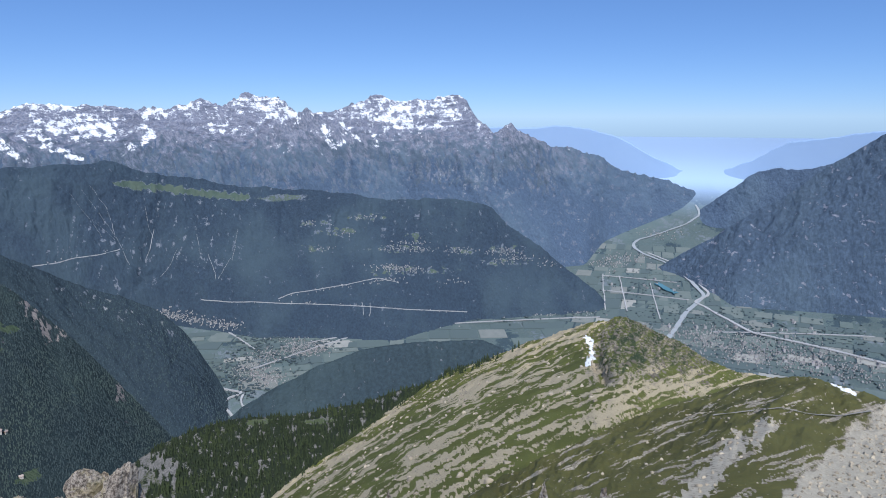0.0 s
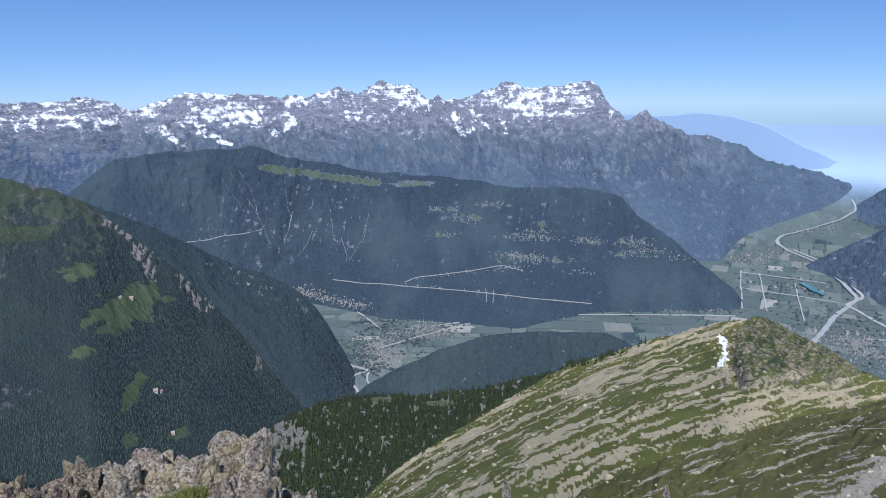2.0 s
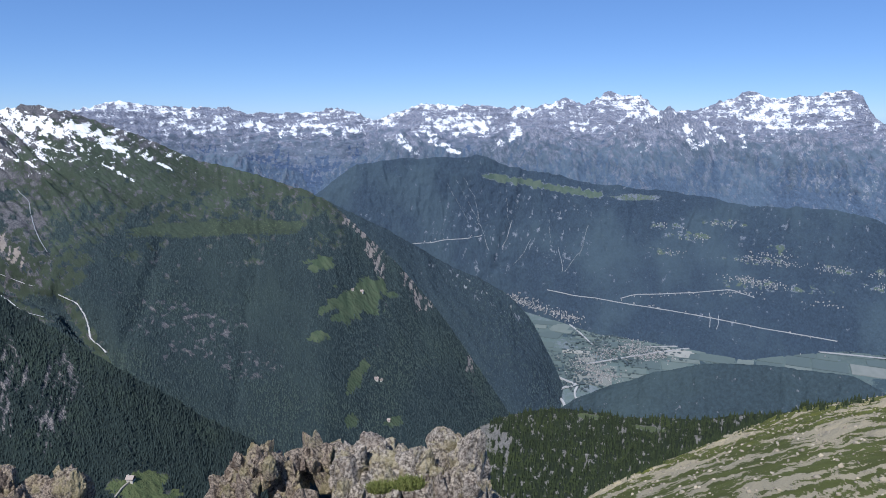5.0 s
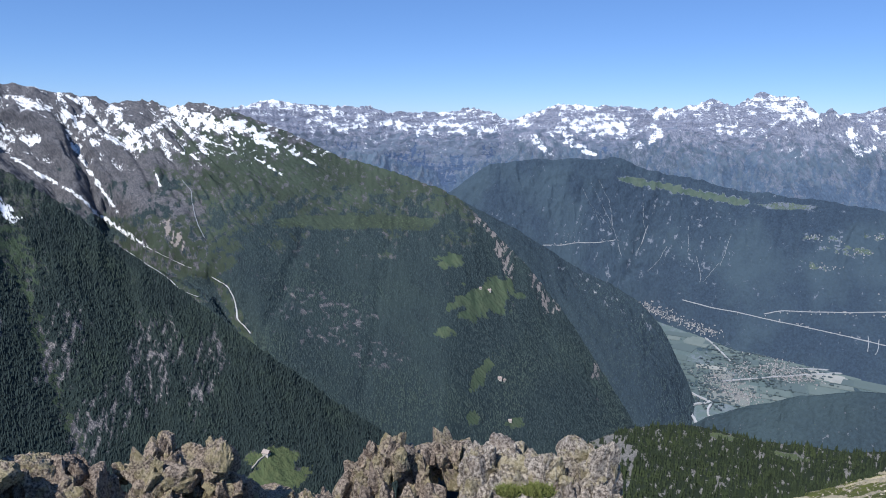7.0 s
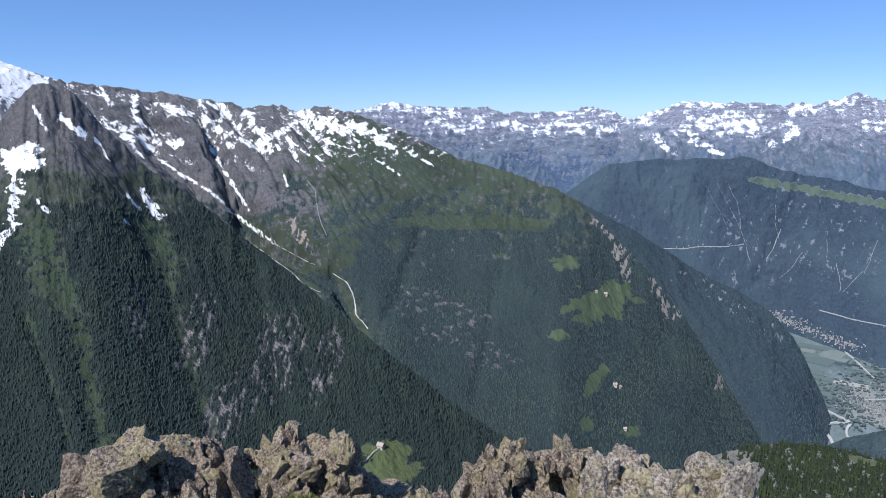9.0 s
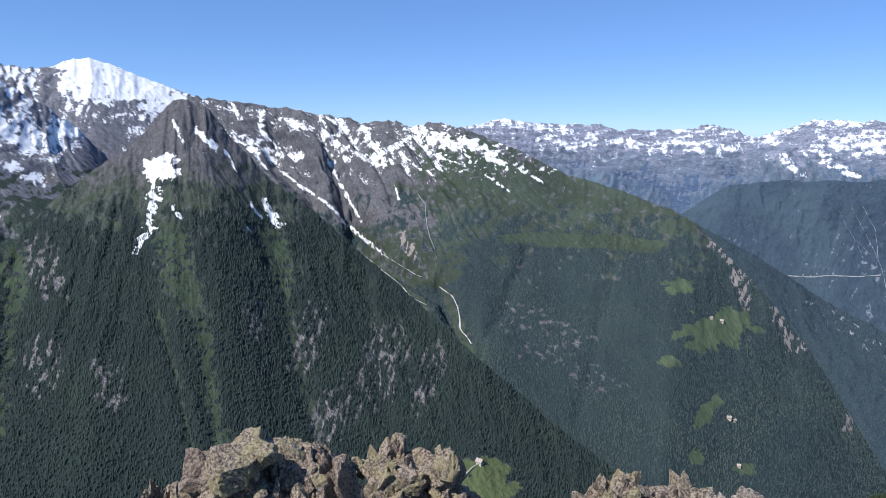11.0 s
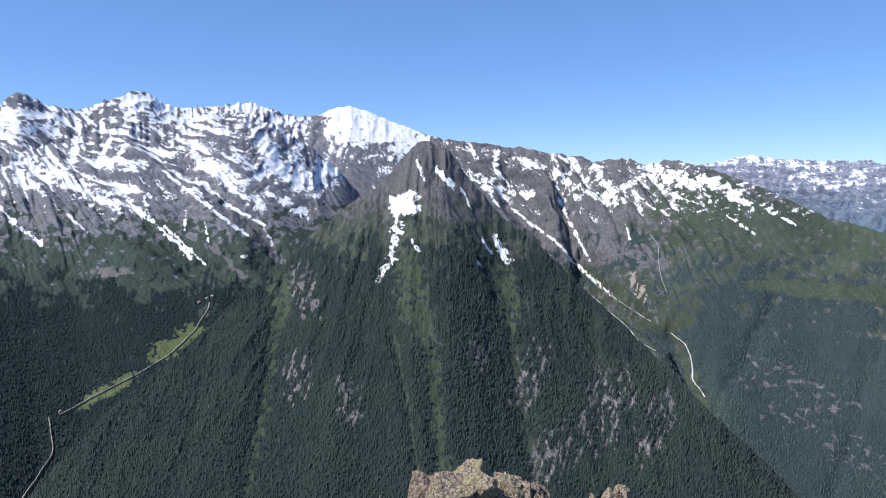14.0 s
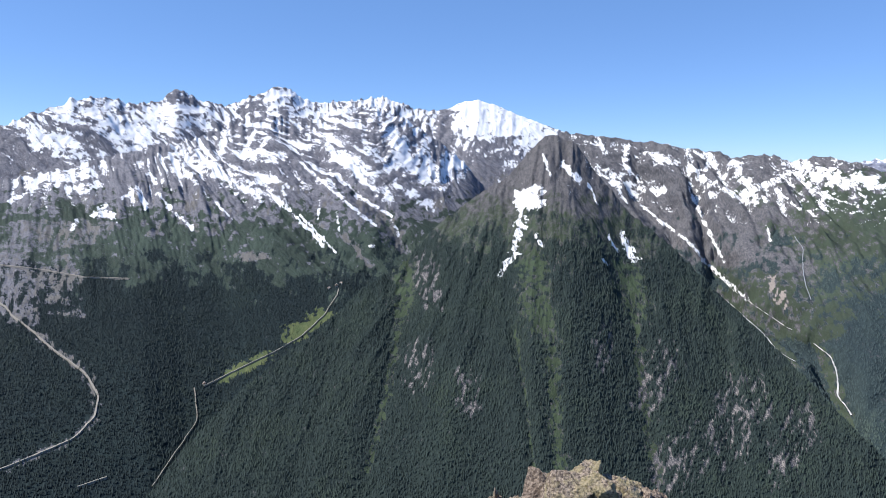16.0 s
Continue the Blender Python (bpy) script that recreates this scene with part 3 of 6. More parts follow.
h_near = Land(-50, 2, 0.1, 170,
    [(-50, -20.5), (-34.2, -19.8), (-31, -19.3), (-29.4, -18.85), (-26.7, -19.35), (-24, -20.3), (-21.8, -21.4), (-18.7, -22.6), (-14, -24.9), (-9, -27.4), (-4, -29.9), (2, -33)],
    [(-50, 0.19), (-30, 0.2), (-20, 0.165), (-14, 0.12), (-9, 0.095), (-4, 0.08), (2, 0.066)], const(0.045), const(-36), 1.0, 3.5, 30, 131, 0.12, 0.4, slant=0.4, rough=0.25, back=0.6)


def grown(land):
    """Altitude in metres, and noises in metres across the slope, for ground cover."""
    alt = land.z + 2450
    size = land.d.mean() / 1000
    n1 = fbm(land.A / 2.2, land.el / 1.6, 201, 5, 0.6)
    n2 = fbm(land.A / 0.6, land.el / 0.5, 207, 5, 0.65)
    streak = fbm((land.A + 0.25 * land.el) / 0.3 + 0.5 * n1, land.el / 1.5, 211, 4, 0.6)
    return alt, n1, n2, streak


# snowfields and couloirs: lines of bearing and elevation, with a half width in degrees
FAR_SNOW_WEST = [([(32.0, 0.5), (29.9, 0.9), (28.0, 0.8)], 0.28), ([(30.1, -0.7), (28.0, -0.5), (25.9, -0.9)], 0.55), ([(23.9, 0.2), (21.4, 0.6), (19.3, 1.2)], 0.28), ([(14.5, 0.3), (12.4, 0.2)], 0.5), ([(19.0, -0.6), (17.6, -0.6)], 0.1), ([(17.3, -1.0), (15.8, -0.8)], 0.12), ([(19.0, -1.0), (18.0, -1.1)], 0.1), ([(31.1, -0.8), (29.9, -2.2), (28.2, -3.0)], 0.2), ([(33.0, -1.5), (32.5, -2.5), (31.9, -3.0)], 0.22), ([(23.8, -0.6), (23.2, -1.4), (24.6, -2.3)], 0.25), ([(31.7, -1.5), (31.3, -2.2)], 0.12)]
FAR_SNOW_EAST = [([(7.3, 0.4), (4.3, 0.6), (1.5, 0.7), (-0.4, 0.6)], 0.55), ([(5.2, -0.1), (2.7, -0.7)], 0.6), ([(10.2, -1.1), (9.5, -2.5)], 0.28), ([(9.1, -2.2), (8.5, -2.2)], 0.2), ([(8.7, -0.6), (7.4, -1.7)], 0.22), ([(6.4, -1.1), (5.8, -2.3)], 0.14), ([(0.6, -0.4), (-0.3, -0.1)], 0.4), ([(16.4, 1.6), (16.6, 0.3)], 0.2), ([(15.7, 1.2), (13.3, 0.8)], 0.3)]
FAR_SNOW_LEFT = [([(56.9, 0.5), (54.7, 1.0), (52.0, 0.5), (49.2, 0.2)], 0.35), ([(51.1, -0.6), (48.8, -1.1), (46.9, -0.6)], 0.4), ([(45.5, -0.6), (42.3, -1.4), (40.4, -0.9)], 0.35), ([(41.4, -0.1), (37.7, 0.1), (35.6, -0.4)], 0.25), ([(39.9, -1.0), (36.3, -1.0)], 0.35), ([(34.5, -0.5), (31.8, 0.6), (28.8, 0.6)], 0.3), ([(30.6, -0.9), (26.1, -1.0)], 0.5), ([(30.4, -2.1), (28.1, -3.0)], 0.2), ([(33.0, -2.1), (31.6, -3.1)], 0.2)]
FAR_SCREE = [([(0.5, -3.5), (-0.5, -5.0), (-1.9, -6.6)], 0.3), ([(4.3, -2.9), (4.8, -3.3)], 0.5), ([(1.5, -2.7), (2.0, -3.1)], 0.5), ([(-2.2, -4.3), (-5.1, -5.7)], 0.8), ([(0.6, -4.8), (-2.2, -5.7)], 0.6), ([(-10.3, -7.9), (-11.2, -9.3)], 0.5)]
for land, line in ((a_back, 2540), (a_front, 2640)):
    alt, n1, n2, streak = grown(land)
    bed = fbm(land.A / 3.0, (land.el + 0.05 * land.A) / 0.22, 221, 4, 0.6)
    fields = np.maximum(land.streaks(FAR_SNOW_WEST, 1), np.maximum(land.streaks(FAR_SNOW_EAST, 2), land.streaks(FAR_SNOW_LEFT, 3)))
    loose = np.clip(0.27 + (alt - line) / 1500 + 0.30 * n1 + 0.55 * n2 + 0.45 * bed + 0.55 * land.couloir + 0.10 * land.dent, 0, 1)
    land.cover["snow"] = np.maximum(0.92 * loose, fields * np.clip(0.58 + 0.8 * n2 + 0.5 * bed + 0.6 * land.couloir, 0, 1)) * smooth(-4.6, -2.6, land.el + 0.8 * n1)
    land.cover["forest"] = smooth(2000, 1300, alt + 420 * n1 + 300 * streak - 200 * land.dent) * (0.95 - 0.5 * smooth(0.1, 0.5, n2 + 0.5 * streak))
    land.cover["scree"] = np.maximum(smooth(0.1, 0.6, 0.7 * land.couloir + 0.2 * land.flow - 0.25 + 0.9 * streak + 0.3 * n1) * 0.8, land.streaks(FAR_SCREE, 4) * np.clip(0.6 + 0.9 * streak, 0, 1))
    land.cover["grass"] = smooth(2350, 1900, alt + 400 * n2) * 0.6
for land in (b_hill, l_spur, k_right, k_back, j_hill):
    alt, n1, n2, streak = grown(land)
    land.cover["forest"] = 0.98 - 0.42 * smooth(0.15, 0.6, 0.6 * n2 + 0.6 * streak)
    land.cover["grass"] += 0.35
c = b_hill.cover
alt, n1, n2, streak = grown(b_hill)
meadow = np.maximum(b_hill.line([(25.8, -5.0), (22.7, -5.4), (20.2, -5.9), (18.4, -6.15), (16.6, -6.35)], 0.26, 1), 0.6 * b_hill.blob(13.5, -6.5, 2.0, 0.25, 2))
for n, (a, e) in enumerate([(11.1, -10.7), (9.2, -9.4), (4.4, -10.9), (2.5, -9.9), (0.6, -12.8), (4.5, -12.8), (-1.3, -11.1), (-5.2, -10.9), (-4.7, -12.0), (11, -8.6), (6.8, -8.2)]):
    meadow = np.maximum(meadow, b_hill.blob(a, e, 1.1 + 0.5 * (n % 3), 0.3 + 0.1 * (n % 2), n) * smooth(-0.1, 0.35, n2 + 0.3 * streak) * 0.8)
c["meadow"] = meadow * 0.85
c["forest"] *= 1 - meadow
stony = smooth(0.12, 0.5, streak + 0.45 * n2) * np.maximum(b_hill.blob(23.5, -9.5, 6.5, 3.6, 21), 0.7 * b_hill.blob(2, -8.5, 9, 1.5, 22))
c["forest"] *= 1 - 0.42 * stony
c["scree"] = np.maximum(c["scree"], 0.48 * stony)
k = k_right.cover
cliff = smooth(0.1, 0.35, fbm((k_right.A + 0.7 * k_right.el) / 3, (k_right.el - 0.55 * k_right.A) / 0.9, 611, 4, 0.6))
cliff = cliff * smooth(-0.1, 0.4, fbm(k_right.A / 0.4, k_right.el / 0.3, 615, 5, 0.65))
k["scree"] = cliff * 0.50
k["forest"] *= 1 - 0.58 * cliff

alt, n1, n2, streak = grown(c_spur)
c = c_spur.cover
high = smooth(50, 62, c_spur.A)
SPUR_SNOW = [([(76.5, -0.3), (74.4, -1.3), (72.8, -1.8)], 0.5), ([(73.9, 1.3), (74.1, -0.1), (73.7, -0.9)], 0.25), ([(72.1, 0.9), (71.3, 0.5), (70.2, 0.1)], 0.3), ([(69.3, 0.9), (68.9, -0.5), (66.6, -1.8), (64.8, -2.7)], 0.28), ([(67.6, 1.0), (67.9, -0.5)], 0.14), ([(65.8, 0.1), (65.5, -0.7), (64.7, -1.8), (64.0, -2.5)], 0.42), ([(62.3, -0.6), (63.7, -1.6), (65.0, -1.8)], 0.32), ([(76.3, 2.4), (75.6, 0.9)], 0.2)]
SPUR_TONGUES = [([(61.9, 0.4), (60.2, -0.7), (56.6, -1.2)], 0.5), ([(56.2, -1.4), (54.6, -2.5)], 0.4), ([(69.0, -1.9), (68.3, -3.3), (67.6, -4.8), (66.9, -6.2), (66.2, -7.5)], 0.13), ([(72.7, -3.2), (71.0, -4.5), (69.1, -5.8), (67.4, -7.7), (64.0, -10.5)], 0.11), ([(62.6, -2.0), (61.2, -3.2)], 0.08), ([(55.8, -3.6), (53.8, -4.9)], 0.1), ([(63.4, -4.3), (63.0, -5.6)], 0.09), ([(59.7, -2.1), (57.5, -2.8)], 0.1), ([(53.0, -3.1), (51.1, -4.1)], 0.1), ([(76.5, -1.8), (75.8, -3.2)], 0.1), ([(74.5, -2.0), (73.7, -3.1)], 0.12)]
loose = np.clip(0.08 + (alt - 2420) / 1400 + 0.30 * n1 + 0.38 * n2 + 1.25 * c_spur.couloir + 0.22 * c_spur.dent, 0, 0.9)
loose *= smooth(46, 58, c_spur.A + 6 * n1) * (1 - 0.75 * smooth(78, 81, c_spur.A + n2)) * smooth(-5.5, -2.5, c_spur.el + n1)
c["snow"] = np.maximum(loose, c_spur.streaks(SPUR_SNOW, 5) * np.clip(0.72 + 0.6 * n2 + 0.4 * c_spur.couloir, 0, 1))
c["snow"] = np.maximum(c["snow"], c_spur.streaks(SPUR_TONGUES, 6, 0.7) * np.clip(0.80 + 0.8 * n2, 0, 1))
lie, rise = c_spur.A - 0.5 * c_spur.el, c_spur.el + 0.5 * c_spur.A
specks = 0.95 * smooth(0.20, 0.44, fbm(lie / 0.9 + 0.6 * n1, rise / 0.34 + 0.5 * n2, 641, 5, 0.62) + 0.15 * n1)
c["snow"] = np.maximum(c["snow"], specks * smooth(-5.4, -2.6, c_spur.el + 0.9 * n1 - 0.12 * (c_spur.A - 56)) * smooth(45.5, 50, c_spur.A + n1) * smooth(65, 60, c_spur.A) * (0.5 + 0.5 * smooth(48, 55, c_spur.A)))
c["forest"] = smooth(2080, 1880, alt + 240 * n1 + 160 * n2 + 90 * streak) * (0.98 - 0.42 * smooth(0.15, 0.6, 0.5 * n2 + 0.7 * streak)) * (1 - c_spur.blob(62, -10.8, 4.5, 2.4, 3))
ravine = c_spur.blob(61, -10.5, 7, 6, 4)
c["forest"] = np.maximum(c["forest"], 0.62 * ravine * smooth(0.0, 0.35, n2 + 0.4 * streak) * smooth(-6.5, -9, c_spur.el))
c["grass"] = smooth(2480, 2260, alt + 160 * n1 + 120 * n2) * 0.85 * np.maximum(smooth(69, 57, c_spur.A + 6 * n1), smooth(-6, -8.5, c_spur.el + 2 * n1)) * (1 - 0.45 * smooth(0.05, 0.4, n2 + 0.5 * streak))
c["grass"] *= 1 - 0.6 * c_spur.blob(62.5, -8.5, 3.0, 4.0, 14) * smooth(-0.2, 0.3, n2 + 0.5 * streak)
meadow = c_spur.blob(39.8, -12.1, 1.3, 0.6, 1)
for a, e, ra, re, sl in ((36.7, -15.2, 2.4, 1.7, -0.7), (40.3, -18.1, 0.9, 0.4, 0), (36.9, -21.4, 0.7, 1.3, -0.6), (33.8, -25.2, 0.9, 0.4, 0), (37.6, -25, 0.6, 0.6, 0), (48, -8.9, 6.5, 0.7, 0.1)):
    meadow = np.maximum(meadow, c_spur.blob(a, e, ra, re, int(a), sl))
meadow = smooth(0.25, 0.75, meadow + 0.5 * n2)
c["meadow"] = meadow * np.where(np.abs(c_spur.A - 48) + 6 * np.abs(c_spur.el + 8.9) < 14, 0.30, 0.95)
c["grass"] = np.maximum(c["grass"], meadow)
c["forest"] *= 1 - meadow
for n, pts in enumerate(([(74, -0.9), (70, -5), (64.1, -10.3), (59.4, -12.9), (57.8, -16.2), (57, -18.5)], [(66.4, -9.8), (62.4, -13.6), (60.8, -14.6)])):
    c["forest"] *= 1 - c_spur.line(pts, 0.45, n + 50)
for n, pts in enumerate(([(37.4, -8.7), (35.6, -10.2), (33.8, -11.5), (32.3, -13.4), (30.2, -15.9)], [(33.4, -11.2), (32, -14.5), (31.3, -16)], [(35.8, -10.5), (34.6, -13.2)], [(27.1, -19.9), (27, -21)], [(25, -19.7), (24.8, -20.7)], [(62.8, -8.6), (61.8, -10.4)])):
    g = c_spur.line(pts, 0.32, n) * smooth(-0.25, 0.2, 1.3 * streak + 0.4 * n2)
    c["scree"] = np.maximum(c["scree"], g)
    c["forest"] *= 1 - g
    c["grass"] *= 1 - g
for n, (a, e) in enumerate(((52.7, -15.6), (48.4, -16.7), (50, -18), (46, -20))):
    g = c_spur.blob(a, e, 2.4, 1.4, n + 20) * smooth(0.0, 0.3, n2)
    c["forest"] *= 1 - 0.62 * g
    c["grass"] *= 1 - g
    c["scree"] = np.maximum(c["scree"], 0.40 * g)

alt, n1, n2, streak = grown(l_spur)
g = np.maximum(l_spur.line([(30, -12.6), (26, -14.8), (23, -16.8)], 0.5, 7), 0) * smooth(0.1, 0.45, n2 + 0.8 * streak)
l_spur.cover["scree"] = 0.6 * g
l_spur.cover["forest"] *= 1 - 0.7 * g
alt, n1, n2, streak = grown(d_peak)
c = d_peak.cover
snow = 0.55 * smooth(0.3, 0.7, d_peak.couloir + 0.8 * n2) * smooth(-4.0, -1.0, d_peak.el + n1) * smooth(81, 79, d_peak.A)
snow = np.maximum(snow, d_peak.blob(81.6, -2.9, 1.3, 1.0, 5))
for n, (pts, w) in enumerate((([(82.2, -3.5), (82.3, -5.3), (82.8, -7.6), (83.8, -9.3)], 0.3), ([(80.9, -5.9), (80.6, -6.7)], 0.2), ([(74.1, -5.7), (73.0, -7.6)], 0.26), ([(75.2, -5.8), (74.3, -7.0)], 0.12), ([(78.9, 0), (77.6, -1.5)], 0.3), ([(80.5, 0.7), (79.9, -0.9)], 0.1), ([(77, -1.4), (76, -3.2)], 0.1), ([(75.3, -7.7), (75, -8.2)], 0.12))):
    snow = np.maximum(snow, d_peak.line(pts, w, n))
c["snow"] = snow * np.clip(0.95 + 0.6 * n2, 0, 1)
gul = np.zeros_like(d_peak.d)
for n, (pts, w) in enumerate((([(81.0, -7.5), (80.1, -10.3), (79.3, -14.9), (78.9, -20.8), (78.3, -25)], 0.55), ([(74.4, -8), (73, -10.4), (72.1, -16.5), (71.1, -21.5), (69.7, -26)], 0.35), ([(91.8, -8.7), (92.2, -12)], 0.9), ([(92.2, -12), (92.7, -15.2), (93.8, -20.6), (95.2, -25)], 0.28), ([(82.5, -13.8), (81.5, -19.3), (80.5, -25)], 0.12), ([(81.2, -8.5), (80.6, -13)], 1.2), ([(73.5, -8.5), (72.6, -11.5)], 1.1))):
    gul = np.maximum(gul, d_peak.line(pts, w, n + 30))
gul *= 0.3 + 0.7 * smooth(-0.35, 0.1, n2 + 0.5 * streak)
c["forest"] = smooth(-3.2, -8.8, d_peak.el + 3.6 * n1 + 2.6 * streak) * (0.98 - 0.40 * smooth(0.15, 0.6, 0.5 * n2 + 0.7 * streak)) * (1 - 0.95 * gul)
c["grass"] = np.maximum(gul * 0.9, smooth(-0.5, -5, d_peak.el + 2 * n1) * 0.58)
yard = d_peak.blob(55.1, -28.6, 2.5, 1.8, 77)
c["meadow"] = yard * 0.95
c["forest"] *= 1 - yard
stone = np.zeros_like(gul)
for n, (a, e, ra, re, sl) in enumerate(((70.6, -17.0, 1.5, 3.0, -0.25), (68.7, -23, 2.0, 2.5, -0.3), (64.3, -19, 2.2, 3.5, -0.2), (60.5, -20.5, 1.4, 3.2, -0.3), (90.7, -16.8, 1.3, 2.5, 0), (89.9, -10, 1.2, 2.2, 0.2), (75, -15, 0.8, 2, 0), (86.5, -19, 1.2, 2, 0))):
    stone = np.maximum(stone, d_peak.blob(a, e, ra, re, n + 11, sl) * smooth(-0.15, 0.35, streak + 0.4 * n2))
c["forest"] *= 1 - 0.95 * stone
c["grass"] *= 1 - 0.9 * stone
c["scree"] = np.maximum(stone * 0.50, smooth(0.1, 0.5, n2) * smooth(-9, -6, d_peak.el) * d_peak.blob(73.6, -7.5, 1.6, 2.2, 44))

GLACIER_SNOW = [([(119.3, 1.5), (117.0, 0.7)], 0.8), ([(114.8, 2.9), (112.8, 1.3), (111.2, 3.0), (109.6, 3.0)], 0.95), ([(115.8, 3.2), (114.5, 3.9)], 0.5), ([(117.7, 3.3), (116.5, 4.0)], 0.5), ([(97.2, 4.0), (95.8, 4.2)], 0.35), ([(99.9, 3.9), (98.5, 3.9)], 0.4), ([(103.1, 5.1), (100.6, 5.4)], 0.5), ([(108.7, 4.0), (107.0, 3.5)], 0.3), ([(95.1, 4.9), (93.2, 5.0)], 0.3)]
GLACIER_ROCK = [([(115.0, 3.8), (113.7, 3.4)], 0.25), ([(111.3, 2.8), (111.0, 2.5)], 0.35), ([(110.3, 4.6), (108.7, 4.2)], 0.3), ([(119.5, 0.4), (117.7, 0.2)], 0.6), ([(104.9, 4.0), (103.2, 4.2)], 0.3)]
BUTTRESS_SNOW_WEST = [([(119.7, -1.8), (118.2, -1.4), (116.0, -1.1)], 0.4), ([(121.1, -3.0), (119.8, -2.3)], 0.15), ([(117.3, -2.3), (115.4, -2.0)], 0.28), ([(115.6, -3.8), (114.7, -4.2)], 0.35), ([(117.0, -4.6), (117.3, -5.1)], 0.15), ([(112.0, -1.1), (111.5, -1.8)], 0.15), ([(113.8, -2.9), (112.9, -2.3), (112.3, -3.6)], 0.18), ([(111.4, -2.6), (110.2, -4.2), (108.9, -5.4)], 0.14), ([(110.4, 0.2), (108.7, -1.6)], 0.25), ([(109.7, 0.8), (106.9, -0.9), (104.0, -2.8)], 0.6), ([(107.3, -3.2), (105.9, -4.7)], 0.1), ([(106.1, 2.4), (106.9, 0.1)], 0.28), ([(104.1, 2.2), (105.0, 0.3)], 0.2)]
BUTTRESS_SNOW = [([(103.9, -1.2), (102.1, -3.6)], 0.15), ([(104.1, 0.4), (102.9, 1.9)], 0.15), ([(104.2, -1.2), (101.7, -3.7), (98.7, -6.9)], 0.16), ([(101.9, -2.1), (101.7, -3.7)], 0.14), ([(100.7, 0.1), (97.8, -2.5), (94.4, -5.3)], 0.13), ([(99.0, -3.3), (99.2, -4.7)], 0.1), ([(97.6, -4.1), (97.4, -5.7)], 0.1), ([(98.3, 1.0), (96.0, -0.7), (93.2, -2.9)], 0.5), ([(96.0, -2.7), (93.2, -4.5), (92.4, -6.2)], 0.13), ([(100.6, -4.4), (97.5, -7.7)], 0.1), ([(94.9, -7.0), (94.5, -7.2)], 0.2)]
BUTTRESS_SNOW_EAST = [([(93.2, 2.3), (91.6, -0.1), (90.0, -1.2)], 0.7), ([(90.4, 1.7), (91.2, -0.7)], 0.25), ([(88.8, -0.7), (86.0, 1.0)], 1.1), ([(89.6, 3.3), (90.4, 1.1)], 0.2), ([(94.0, 4.2), (95.0, 3.2)], 0.2), ([(91.8, 3.6), (91.1, 2.2)], 0.15), ([(95.5, 1.7), (93.2, -0.6)], 0.3), ([(90.8, -3.2), (89.5, -3.8)], 0.25), ([(84.3, 0.2), (83.6, 0.6)], 0.3), ([(92.7, -2.0), (90.9, -2.7)], 0.3)]
BUTTRESS_ROCK = [([(95.0, 3.2), (93.2, 1.1)], 0.4), ([(92.6, 2.7), (91.2, 0.7)], 0.3), ([(88.4, 3.9), (89.4, -0.1)], 0.55), ([(85.3, 1.4), (83.2, 1.8)], 0.5), ([(87.3, -1.4), (84.8, -0.2)], 0.6), ([(92.0, -2.3), (88.7, -2.9)], 0.5), ([(100.8, -2.8), (100.0, -4.1)], 0.8), ([(96.4, -4.7), (95.0, -6.1)], 1), ([(109.1, -3.5), (107.4, -4.9)], 1), ([(110.5, -1.8), (110.1, -2.3)], 0.5), ([(113.2, -1.3), (112.9, -1.6)], 0.5), ([(120.5, 0.4), (118.5, -0.4)], 0.8), ([(114.4, -0.3), (110.8, 0.9)], 0.35)]
for land, line in ((e_back, 2900), (e_front, 2720)):
    alt, n1, n2, streak = grown(land)
    c = land.cover
    if land is e_back:
        fields, rocks = land.streaks(GLACIER_SNOW, 7), np.maximum(land.streaks(GLACIER_ROCK, 8), land.streaks(BUTTRESS_ROCK, 12))
        dome = smooth(1.15, 0.85, np.hypot((land.A - 84.6 - 0.6 * (land.el - 3.5)) / 4.0, (land.el - 3.6) / 2.7) + 0.35 * fbm(land.A / 1.5, land.el / 1.0, 661, 5, 0.6))
        fields = np.maximum(fields, dome * (1 - 0.8 * rocks) * 1.3)
    else:
        fields, rocks = np.maximum(land.streaks(BUTTRESS_SNOW_WEST, 9), np.maximum(land.streaks(BUTTRESS_SNOW, 10, 0.7), land.streaks(BUTTRESS_SNOW_EAST, 11))), land.streaks(BUTTRESS_ROCK, 12)
    loose = np.clip(0.42 + (alt - line) / 1300 + 0.25 * n1 + 0.28 * n2 + 1.9 * land.couloir + 0.30 * (land.hollow - 0.55) + 0.18 * land.dent, 0, 0.95)
    loose *= 1 - 0.75 * rocks
    c["snow"] = np.maximum(loose * smooth(-5.5, -1.5, land.el + 1.2 * n1), fields * np.clip(0.80 + 0.4 * n2 + 0.7 * land.couloir, 0, 1))
    c["forest"] = smooth(1930, 1800, alt + 160 * n1 + 90 * streak) * (0.98 - 0.3 * smooth(0.2, 0.6, n2))
    c["grass"] = smooth(2200, 2020, alt + 200 * n1 + 220 * n2 - 120 * land.couloir) * 0.8
    c["scree"] = smooth(-0.1, 0.6, 0.8 * land.couloir + 0.6 * n1 + 0.5 * streak) * smooth(-8.8, -6.2, land.el) * smooth(1.0, -2.0, land.el) * 0.8
c = e_front.cover
meadow = np.maximum(e_front.line([(98.8, -12.9), (101.3, -14.2)], 0.75, 1), e_front.line([(103.5, -15.8), (107, -17.3)], 0.38, 2))
c["meadow"] = meadow
bare = np.maximum(e_front.blob(120.3, -9.2, 3.2, 2.4, 3), e_front.line([(122.3, -9.9), (120.5, -12.1), (117, -15.8), (116.3, -17.6), (116.6, -19.2), (118.1, -20.4), (122.5, -21.5)], 0.3, 4))
